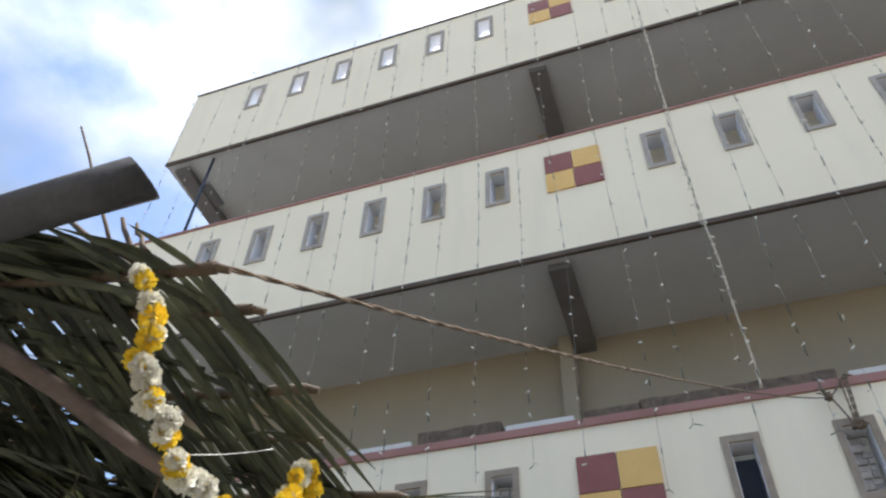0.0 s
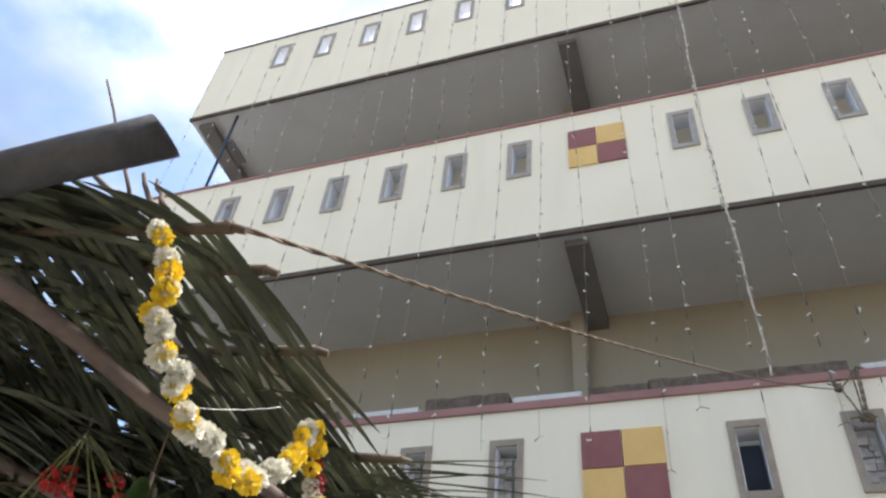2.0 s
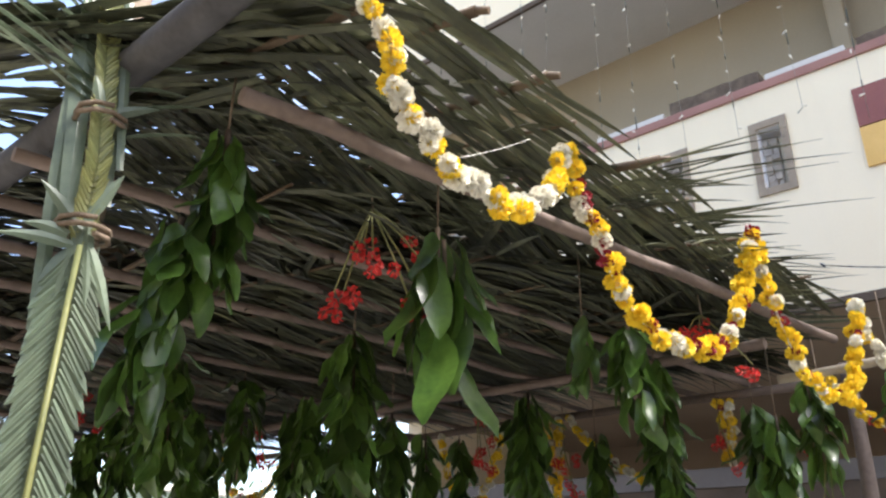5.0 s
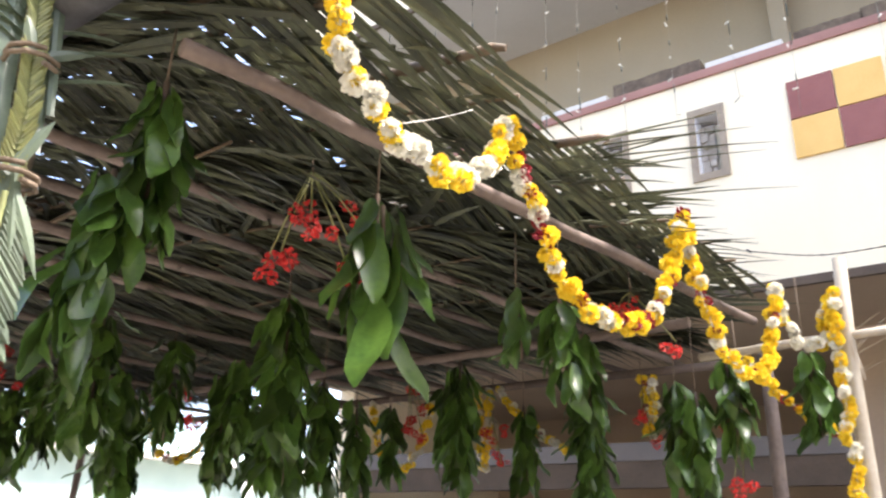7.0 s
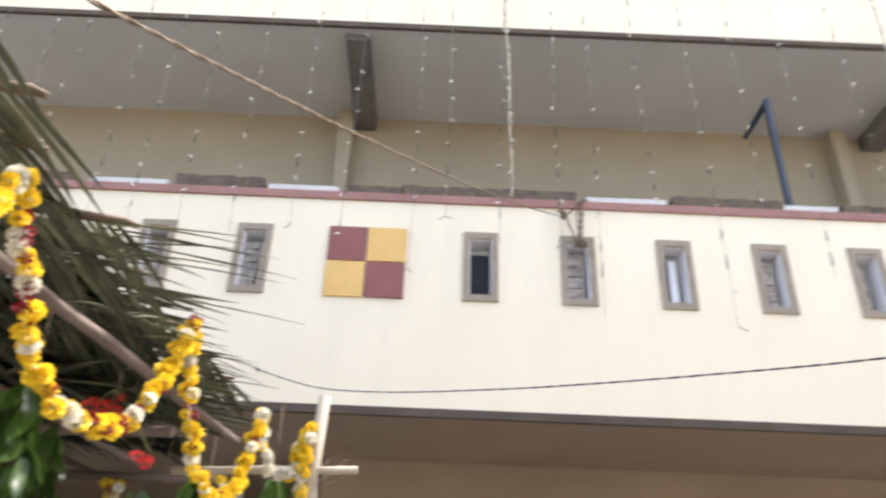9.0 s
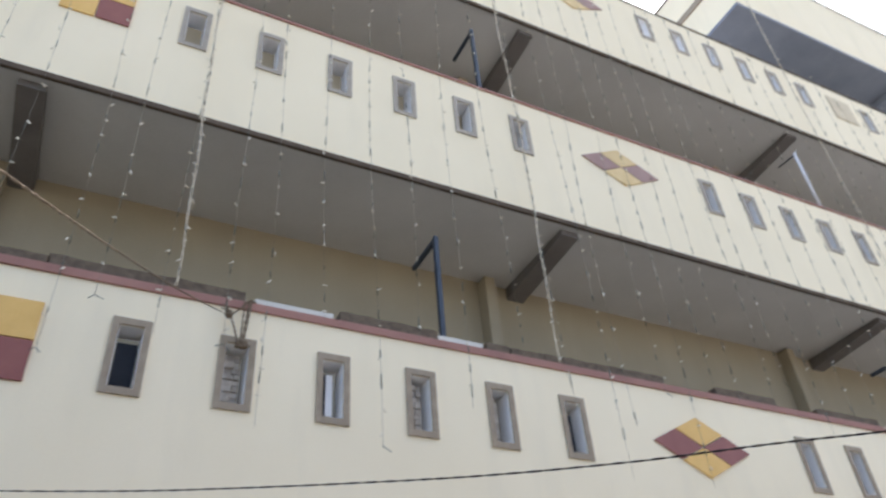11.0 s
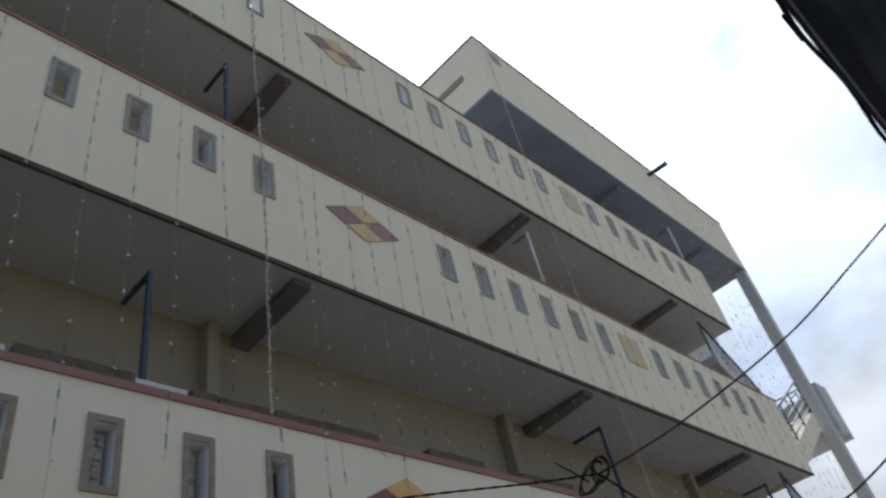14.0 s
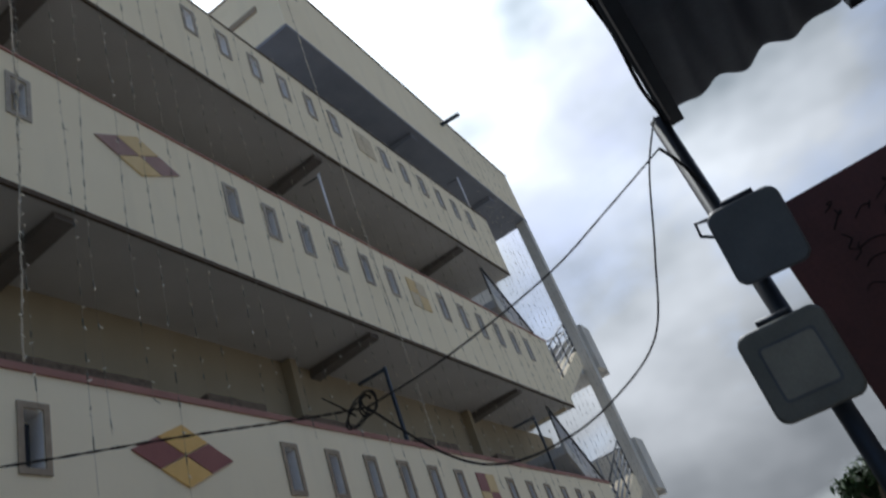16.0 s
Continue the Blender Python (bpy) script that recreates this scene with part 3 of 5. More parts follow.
# flights that climb back into the balconies' far ends: handrail from its foot to its head
for hx0, hz0, hx1, hz1 in ((17.35, 4.76, 15.49, 6.41), (16.75, 8.50, 15.05, 9.72)):
    stair = tagged(empty("stair_flight", (hx0, 0.22, hz0)), "pale stair flight with white rails and a dark handrail", "stairs", "balcony stairs")
    dx, dz = hx1 - hx0, hz1 - hz0
    for name, y0, y1, za, zb, material in (("stringer", -0.02, 0.04, -1.0, -0.68, M_CONC), ("flight_slab", 0.04, 0.86, -1.0, -0.82, M_SOFFIT)):
        bm = bmesh.new()
        vs = [bm.verts.new((px, py, pz + q)) for px, pz in ((0, 0), (dx, dz)) for py in (y0, y1) for q in (za, zb)]
        for q in ((0, 1, 5, 4), (2, 6, 7, 3), (0, 4, 6, 2), (1, 3, 7, 5), (0, 2, 3, 1), (4, 5, 7, 6)):
            bm.faces.new([vs[i] for i in q])
        part(name, bm, material, stair)
    for k in range(4):
        q = -0.16 - 0.13 * k
        part("rail", tube(bmesh.new(), [(0, 0.01, q), (dx, 0.01, dz + q)], 0.02, 6), M_WHITE, stair)
    part("handrail", tube(bmesh.new(), [(0, 0.01, 0), (dx, 0.01, dz)], 0.03, 8), M_DARKRAIL, stair)
    for k in range(4):
        f = k / 3
        part("baluster", tube(bmesh.new(), [(dx * f, 0.01, dz * f - 0.7), (dx * f, 0.01, dz * f)], 0.02, 6), M_DARKRAIL, stair)

# ---- hanging light strings ----
def light_string(x, y, z_top, z_bot, seed, thick=False):
    rng = random.Random(seed)
    s = tagged(empty("light_string", (x, y, z_top)), "twisted pale festoon light string hanging on the facade" if thick else "thin festoon string with tiny pale bulbs on the facade", "string lights", "festoon strings")
    L = z_top - z_bot
    n = max(4, int(L / 0.25))
    ph, drift = rng.uniform(0, 6), 0.0 if thick else rng.uniform(-0.1, 0.1)
    pt = lambda f: Vector((0.02 * math.sin(ph + f * 9) + (0.006 * math.sin(ph + f * 41) if thick else 0) + drift * f, 0.012 * math.sin(ph * 2 + f * 7), -L * f))
    bm = bmesh.new()
    if thick:
        for q in (0, math.pi):
            tube(bm, [pt(i / 160) + Vector((0.006 * math.cos(i * 1.1 + q), 0.006 * math.sin(i * 1.1 + q), 0)) for i in range(161)], 0.0042, 4)
    else:
        tube(bm, [pt(i / n) for i in range(n + 1)], 0.0014, 3)
    part("wire", bm, M_CREAMWIRE if thick else M_WIRE, s)
    # darker twisted stretches of the lead, and prongs at its lower end
    if L > 0.5:
        bm = bmesh.new()
        z = rng.uniform(0, 0.3)
        while z < L - 0.12:
            d = rng.uniform(0.03, 0.12)
            tube(bm, [pt(z / L), pt((z + d) / L)], 0.007 if thick else 0.0048, 4)
            z += d + rng.uniform(0.08, 0.4)
        e = pt(1.0)
        for q in () if thick else rng.choice(((-1, 1), (1,), (-1,), (), ())):
            tube(bm, [e, e + Vector((q * rng.uniform(0.02, 0.06), -0.005, -rng.uniform(0.02, 0.05)))], 0.0028, 4)
        tagged(part("twisted_lead", bm, M_LEAD, s), kind="stuff")
    bm = bmesh.new()
    step = 0.13 if thick else 0.28
    z = rng.uniform(0, 0.2)
    while z < L:
        c = pt(z / L) + Vector((rng.uniform(-0.02, 0.02), -0.01, 0))
        d = Vector((rng.uniform(-1, 1), rng.uniform(-0.5, 0.2), rng.uniform(-1, 0.6))).normalized() * 0.022
        tube(bm, [c - d * 0.6, c, c + d], 0.0078 * rng.uniform(0.6, 1.25), 5, 0.0035)
        z += step * rng.uniform(0.55, 1.5)
    tagged(part("bulb_chain", bm, M_BULB, s), kind="stuff")


rng = random.Random(11)
x = X_L + 0.1
k = 0
while x < X_R - 0.1:
    light_string(x, -0.05 - rng.uniform(0, 0.05), 11.4, rng.choice((4.35, 4.5, 4.6, 4.0, 4.9)) + rng.uniform(-0.2, 0.2), k)
    x += rng.uniform(0.27, 0.48)
    k += 1
for i in range(9):
    light_string(16.5 + i * 0.38, -0.02, 14.9, 4.5, 500 + i)
for i, (xx, zt) in enumerate(((0.97, 11.4), (4.03, 11.4), (9.56, 14.9))):
    light_string(xx, -0.12, zt, 4.75, 900 + i, True)

# ---- leaf-thatched canopy ----
EAVE = 2.53                      # height of the thatch edge
def leaflet(bm, base, d, length, width, droop, up=Vector((0, 0, 1)), fold=0.35, segs=4):
    """One long narrow leaflet with a folded midrib, from base along d."""
    d = d.normalized()
    side = d.cross(up).normalized()
    rows = []
    for i in range(segs + 1):
        f = i / segs
        c = base + d * length * f - Vector((0, 0, droop * f * f))
        w = width * (0.55 + 1.6 * f * (1 - f)) * (1 - f ** 3) + 0.001
        nrm = side.cross(d)
        rows.append([bm.verts.new(c + side * w * s - nrm * abs(s) * w * fold) for s in (-0.5, 0, 0.5)])
    for a, b in zip(rows, rows[1:]):
        bm.faces.new((a[0], a[1], b[1], b[0]))
        bm.faces.new((a[1], a[2], b[2], b[1]))


def frond_meshes(seed, length=2.2, leaf=0.44, step=0.023, angle=48, droop=0.06, spread=1.0, comb=0.8):
    """Midrib along +x from its butt at the origin, leaflets on both sides."""
    rng = random.Random(seed)
    bm = bmesh.new()
    bow = rng.uniform(-0.05, 0.05)
    at = lambda f: Vector((length * f, bow * f * f, 0.05 * math.sin(f * 3)))
    tube(bm, [at(i / 10) for i in range(11)], 0.015, 6, 0.004)
    rib = bpy.data.meshes.new("midrib")
    bm.to_mesh(rib)
    bm.free()
    bm = bmesh.new()
    n = int(length / step)
    for i in range(n):
        f = 0.06 + 0.94 * i / n
        for s in (-1, 1):
            if rng.random() < 0.06:
                continue
            a = radians((angle - 22 * f) * spread + rng.uniform(-9, 9))
            d = Vector((math.cos(a), (1 if rng.random() < comb else s) * math.sin(a), rng.uniform(-0.16, 0.10)))
            leaflet(bm, at(f) + Vector((0, 0, rng.uniform(-0.01, 0.01))), d, leaf * rng.uniform(0.75, 1.1) * (1 - 0.35 * f), 0.024 * rng.uniform(0.8, 1.2), droop * rng.uniform(0.4, 1.8))
    lv = bpy.data.meshes.new("leaflets")
    bm.to_mesh(lv)
    bm.free()
    rib.materials.append(M_RACHIS)
    lv.materials.append(M_PALM)
    return rib, lv


FRONDS = [frond_meshes(s) for s in range(4)]


def frond(kind, m, scale=1.0):
    rib, lv = FRONDS[kind]
    f = tagged(empty("palm_frond"), "dull green drying coconut palm frond laid on the canopy", "palm frond", "canopy fronds")
    f.matrix_world = m @ Matrix.Scale(scale, 4)
    part_of("midrib", rib, M_RACHIS, f)
    tagged(part_of("leaf_blade", lv, M_PALM, f), kind="stuff")
    return f


rng = random.Random(21)
# tips outward along the open edge, leaflets combed one way
for i in range(14):
    y = -4.0 + i * 0.138
    frond(i % 4, pose((-2.88 if y < -3.2 else -2.74) + rng.uniform(-0.12, 0.06), y, EAVE + 0.012 * (i % 3) + (0.07 if y < -3.7 else -0.02), rng.uniform(-10, 10), rng.uniform(-1, 1), rng.uniform(-6, 3)))
for i in range(9):
    y = -4.0 + i * 0.2
    frond((i + 1) % 4, pose(-3.0 + rng.uniform(-0.12, 0.08), y, EAVE + 0.05 + rng.uniform(0, 0.04), rng.uniform(-10, 10), 1, rng.uniform(-8, 4)))
# fronds with their thick butts at the edge, leaflets combed along it with open slits
def edge_frond(x, y, z, length, turn, seed, butt):
    rg = random.Random(seed)
    f = tagged(empty("palm_frond", (x, y, z)), "green palm frond with its thick cut butt at the canopy edge", "palm frond", "canopy fronds")
    f.rotation_euler = (0, 0, radians(turn))
    at = lambda q: Vector((-length * q, -0.10 * q * q, 0.03 * math.sin(q * 3)))
    part("midrib", tube(bmesh.new(), [at(i / 10) for i in range(11)], 0.010 if butt else 0.005, 7, 0.004, wob=0.05), M_RACHIS, f)
    if butt:
        part("butt", tube(bmesh.new(), [(0.02, 0.006, -0.004), (0.0, 0, 0), at(0.05), at(0.22)], 0.006, 7, 0.011, wob=0.1), M_RACHIS, f, "thick brown frond butt")
    bm = bmesh.new()
    n = int(length / 0.0195)
    for i in range(n):
        q = 0.03 + 0.97 * i / n
        for side in (1, -1):
            if rg.random() < (0.07 if side > 0 else 0.45):
                continue
            a = radians(103 - 38 * q + rg.uniform(-4, 4)) if side > 0 else radians(-70 + rg.uniform(-6, 6))
            d = Vector((-math.cos(a), math.sin(a), rg.uniform(-0.07, 0.03)))
            leaflet(bm, at(q), d, (0.40 if side > 0 else 0.2) * rg.uniform(0.85, 1.1) * (0.62 + 0.38 * min(1, q * 4)), 0.020 * rg.uniform(0.85, 1.15), 0.035 * rg.uniform(0.3, 1.6), fold=0.5)
    tagged(part("leaf_blade", bm, M_PALM, f), kind="stuff")


for i, (x, y, turn) in enumerate(((-0.12, -3.98, 4), (-0.12, -3.88, 6), (-0.125, -3.68, 2), (-0.12, -3.52, 7), (-0.11, -3.30, 3), (-0.10, -3.08, 6), (-0.07, -2.80, 4), (-0.06, -2.58, 7), (-0.04, -2.42, 3))):
    edge_frond(x - (0 if i in (0, 1, 2, 4) else 0.05), y, EAVE + 0.012 + 0.006 * (i % 2), 0.85, turn, 300 + i, i in (0, 1, 2, 4))
# far rows
for i in range(6):
    frond(i % 4, pose(-2.7 + rng.uniform(-0.1, 0.1), -2.15 + i * 0.13, EAVE + 0.02 + rng.uniform(0, 0.05), 0, 0, rng.uniform(-8, 8)))
# inner rows
for i in range(2, 13):
    frond((i + 2) % 4, pose(-1.7 + rng.uniform(-0.1, 0.1), -4.08 + i * 0.21, EAVE + 0.06 + rng.uniform(0, 0.05), 0, 0, 180 + rng.uniform(-9, 9)))
for i in range(1, 10):
    frond(i % 4, pose(-3.9, -4.0 + i * 0.26, EAVE + 0.09, 0, 0, rng.uniform(-12, 12)))
for i in range(11):
    frond((i + 1) % 4, pose(-5.5 + rng.uniform(-0.1, 0.1), -4.15 + i * 0.26, EAVE + 0.03, 0, 0, rng.uniform(-12, 12)))
# close upper layer of loose leaf strips
bm = bmesh.new()
for i in range(3900):
    px, py = rng.uniform(-5.2, -0.75), rng.uniform(-4.0, -1.6)
    if py > -3.2:
        px += 0.32
    if -2.2 < px < -0.75 and py < -3.72:
        continue
    a = radians(rng.choice((40, 140, 30, 60)) + rng.uniform(-14, 14))
    leaflet(bm, Vector((px, py, EAVE + 0.10 + rng.uniform(0, 0.06))), Vector((math.cos(a), math.sin(a), rng.uniform(-0.04, 0.04))), rng.uniform(0.3, 0.45), 0.05, 0.01, segs=2)
for i in range(150):
    px = rng.uniform(-0.9, -0.24)
    edge = max(-4.34, -4.0 + (px + 0.22) * 0.69)
    py = edge + 0.02 + abs(rng.gauss(0, 0.14))
    a = radians(215 + rng.uniform(-16, 16) + (180 if px < -0.62 and rng.random() < 0.5 else 0))
    leaflet(bm, Vector((px, py, EAVE + 0.02 + rng.uniform(0, 0.07))), Vector((math.cos(a), math.sin(a), rng.uniform(-0.04, 0.05))) if py - edge > 0.1 else Vector((-1, -0.62 + rng.uniform(-0.15, 0.2), rng.uniform(-0.03, 0.05))), rng.uniform(0.18, 0.30), 0.026, 0.01, segs=3)
tagged(part("leaf_thatch", bm, M_PALM), "thick layer of dry green palm leaf strips roofing the canopy", "thatch", kind="stuff")


def pole(name, pts, r, r_end, material, label, cat="pole", sides=9, wob=0.04, group="canopy poles"):
    bm = tube(bmesh.new(), pts, r, sides, r_end, wob=wob)
    return tagged(part(name, bm, material), label, cat, group)


def line(a, b, n=9, wav=0.006):
    a, b = Vector(a), Vector(b)
    return [a.lerp(b, i / n) + Vector((rng.uniform(-wav, wav), rng.uniform(-wav, wav), rng.uniform(-wav, wav))) for i in range(n + 1)]


LBL = "weathered brown wooden pole carrying the leaf canopy"
bm = tube(bmesh.new(), line((-0.06, -4.163, 2.522), (-2.3, -4.14, 2.522), 12, 0.003), 0.029, 14, 0.034, wob=0.03)
cut = bmesh.ops.bisect_plane(bm, geom=bm.verts[:] + bm.edges[:] + bm.faces[:], plane_co=(-0.107, -4.163, 2.522), plane_no=(0.75, 0.1, 0.66), clear_outer=True)
bmesh.ops.holes_fill(bm, edges=[g for g in cut["geom_cut"] if isinstance(g, bmesh.types.BMEdge)], sides=0)
tagged(part("wooden_log", bm, M_DARKWOOD), "thick grey-brown log with a slanting cut over the canopy edge", "pole", "canopy poles")
pole("wooden_pole", line((-0.46, -4.05, 2.462), (-0.15, -2.05, 2.455), 12, 0.004), 0.015, 0.014, M_WOOD, LBL)
for i, x in enumerate((-0.8, -1.05, -1.3, -1.6, -1.95, -2.3, -2.7, -3.2, -3.7, -4.3, -4.9)):
    pole("wooden_pole", line((x - 0.15, -4.2, 2.475 + rng.uniform(-0.01, 0.01)), (x + 0.2, -1.45, 2.46 + rng.uniform(-0.01, 0.01)), 12), 0.0145, 0.012, M_WOOD, LBL)
for y in (-2.2, -1.55):
    pole("wooden_pole", line((-5.2, y, 2.43), (-0.3, y - 0.04, 2.42), 14), 0.02, 0.017, M_WOOD, LBL)
pole("bamboo_post", line((0.11, -2.2, 0.0), (0.145, -2.21, 2.57)), 0.024, 0.02, M_BAMBOO, "pale bamboo post at the canopy corner")
pole("bamboo_rail", line((-0.3, -2.18, 2.32), (0.28, -2.22, 2.335), 4), 0.014, 0.013, M_BAMBOO, "pale bamboo rail lashed to the corner post")
for x, y in ((-5.1, -1.5), (-5.1, -4.1), (-0.25, -1.52)):
    pole("wooden_post", line((x, y, 0), (x, y, 2.5)), 0.03, 0.025, M_WOOD, "brown wooden canopy post standing on the ground")
pole("wooden_post", line((-1.36, -3.89, 2.5), (-1.33, -3.89, 3.47), 6), 0.034, 0.04, M_FRAME, "pale stub of a cut wooden post above the thatch", group="cut posts")
# thin sticks and bare ribs standing out of the thatch
for a, b, r in (((-0.28, -4.0, 2.56), (-0.56, -4.0, 3.05), 0.004), ((-0.25, -4.0, 2.57), (-0.32, -4.0, 2.69), 0.006), ((-0.22, -4.02, 2.57), (-0.29, -4.0, 2.67), 0.005),
                ((-0.7, -4.05, 2.58), (-0.95, -4.05, 2.74), 0.006), ((-0.30, -4.0, 2.6), (-0.47, -4.0, 2.75), 0.007), ((-0.26, -4.0, 2.58), (-0.36, -4.0, 2.66), 0.006)):
    pole("leaf_rib", line(a, b, 4, 0.004), r, r * 0.6, M_RACHIS, "bare dark palm rib sticking out of the thatch", "palm rib", 5, 0.0, "palm ribs")
# loose leaf tips reaching past the edge towards the building
bm = bmesh.new()
for i in range(30):
    y = rng.uniform(-3.35, -2.3)
    leaflet(bm, Vector((-0.20, y, EAVE - rng.uniform(-0.02, 0.06))), Vector((1, rng.uniform(-0.2, 0.5), rng.uniform(-0.15, 0.12))), rng.uniform(0.1, 0.26), 0.012, 0.03)
for i in range(10):
    y = rng.uniform(-3.38, -3.02)
    leaflet(bm, Vector((-0.14, y, EAVE - rng.uniform(-0.015, 0.03))), Vector((1, rng.uniform(-0.15, 0.45), rng.uniform(-0.06, 0.10))), rng.uniform(0.22, 0.35), 0.008, 0.02)
tagged(part("leaf_tips", bm, M_PALM), "thin green palm leaf tips fringing the canopy edge", "palm leaves", kind="stuff")

# ---- post wrapped in a pale folded palm frond ----
post = tagged(empty("wrapped_post", (-0.55, -4.2, 0)), "canopy post wrapped in pale yellow-green folded palm leaves", "post")
bent = lambda z: Vector((-0.02 - max(0, z - 2.3) * 0.26, 0, z))
part("stem", tube(bmesh.new(), [bent(z) for z in (0.0, 1.4, 2.3, 2.55, 2.95)], 0.022, 8, 0.010), M_FRESHPALM, post)
FACE = Vector((0.93, -0.36, 0)).normalized()      # the side turned to the lane
WIDE = Vector((0.36, 0.93, 0)).normalized()
# plaited double row of short folded leaflets, broader below the tie
for low, name, material in ((False, "plaited_leaves", M_FRESHPALM), (True, "folded_leaves", M_BLADE)):
    bm = bmesh.new()
    for i in range(150):
        z = 1.5 + 1.45 * i / 150
        if low != (z < 2.17):
            continue
        for q in (-1, 1):
            base = bent(z) + FACE * 0.021 + WIDE * q * (0.003 if not low else 0.006)
            d = WIDE * q * rng.uniform(0.45, 0.6) + Vector((0, 0, 1 if not low else -0.75))
            leaflet(bm, base, d, (0.030 if not low else 0.062) * rng.uniform(0.9, 1.1), 0.011 if not low else 0.030, 0.0, up=FACE, fold=0.7, segs=3)
    tagged(part(name, bm, material, post, "broad folded green leaflets" if low else "plaited double row of pale leaflets"), kind="stuff")
part("midrib", tube(bmesh.new(), [bent(z) + FACE * 0.03 for z in (1.5, 1.8, 2.17)], 0.004, 5), M_FRESHPALM, post, "pale yellow leaf midrib")
# fan of long leaflets springing from the upper post
def post_leaf(name, base, d, length, width, droop, up=Vector((0, 0, 1)), fold=0.35, segs=5):
    bm = bmesh.new()
    leaflet(bm, base, d, length, width, droop, up, fold, segs)
    part(name, bm, M_BLADE, post, "long grey-green palm leaflet")


for i in range(22):
    z = 2.42 + 0.024 * i
    post_leaf("leaflet", bent(z) - WIDE * 0.01, -WIDE * rng.uniform(0.75, 1.0) - FACE * rng.uniform(0.0, 0.3) + Vector((0, 0, rng.uniform(0.55, 0.8))), rng.uniform(0.3, 0.42), 0.018, 0.05)
for i in range(5):
    z = 2.36 + 0.05 * i
    post_leaf("leaflet", bent(z) + WIDE * 0.01, WIDE * rng.uniform(0.7, 1.0) + Vector((0, 0, rng.uniform(0.3, 0.6))), rng.uniform(0.12, 0.2), 0.014, 0.04)
# long blades lying along the post
for q, w, z0, z1 in ((-0.024, 0.034, 2.20, 2.95), (-0.034, 0.024, 2.05, 2.72), (0.022, 0.022, 2.24, 2.95), (0.030, 0.016, 2.30, 2.9), (-0.014, 0.026, 1.55, 2.2), (0.024, 0.02, 1.5, 2.18)):
    post_leaf("blade", bent(z0) + FACE * 0.016 + WIDE * q, bent(z1) - bent(z0), z1 - z0, w, 0.0, FACE, 0.3, 8)
bm = bmesh.new()
bm = bmesh.new()
# blades folded over the ties, and a few that have sprung loose
for i in range(9):
    z = rng.choice((2.19, 2.19, 2.38)) + rng.uniform(-0.02, 0.03)
    q = rng.uniform(-1, 0.5)
    leaflet(bm, bent(z) + FACE * 0.022 + WIDE * 0.02 * q, WIDE * q + Vector((0, 0, rng.uniform(-0.9, 0.6))), rng.uniform(0.06, 0.11), 0.02, 0.02, up=FACE, segs=4)
for i in range(9):
    z = rng.uniform(2.3, 2.8)
    leaflet(bm, bent(z), -WIDE * rng.uniform(0.5, 1) - FACE * 0.2 + Vector((0, 0, rng.uniform(0.3, 1.0))), rng.uniform(0.14, 0.26), 0.012, 0.02, segs=4)
tagged(part("loose_leaves", bm, M_BLADE, post), kind="stuff")
for z in (2.19, 2.38):
    part("rope_tie", tube(bmesh.new(), [bent(z) + Vector((0.036 * math.cos(k * 0.7), 0.036 * math.sin(k * 0.7), 0.012 * k / 9)) for k in range(19)], 0.0042, 5), M_ROPE, post, "coir rope tie")


# ---- flowers ----
def ruffle(seed, r, petals, rows):
    """A round many-petalled blossom of radius r."""
    rg = random.Random(seed)
    bm = bmesh.new()
    for j in range(rows):
        th = math.pi * (j + 0.5) / rows
        cnt = max(3, int(petals * math.sin(th)))
        for i in range(cnt):
            ph = 2 * math.pi * (i + 0.5 * (j % 2)) / cnt + rg.uniform(-0.2, 0.2)
            d = Vector((math.sin(th) * math.cos(ph), math.sin(th) * math.sin(ph), math.cos(th)))
            s = d.orthogonal().normalized()
            s.rotate(Matrix.Rotation(rg.uniform(0, 6.28), 3, d))
            u = d.cross(s)
            R = r * rg.uniform(0.85, 1.15)
            vs = [bm.verts.new(d * R * 0.35), bm.verts.new(d * R * 0.85 + s * R * 0.30), bm.verts.new(d * R + u * R * 0.12), bm.verts.new(d * R * 0.85 - s * R * 0.30)]
            bm.faces.new(vs)
    me = bpy.data.meshes.new("flower")
    bm.to_mesh(me)
    bm.free()
    return me


MARI = [ruffle(s, 0.027, 13, 8) for s in (1, 2)]
WHITE = [ruffle(s, 0.026, 16, 9) for s in (3, 4)]
ROSE = [ruffle(5, 0.019, 9, 6)]
for me in MARI:
    me.materials.append(M_MARI)
for me in WHITE:
    me.materials.append(M_CREAMFL)
for me in ROSE:
    me.materials.append(M_REDFL)


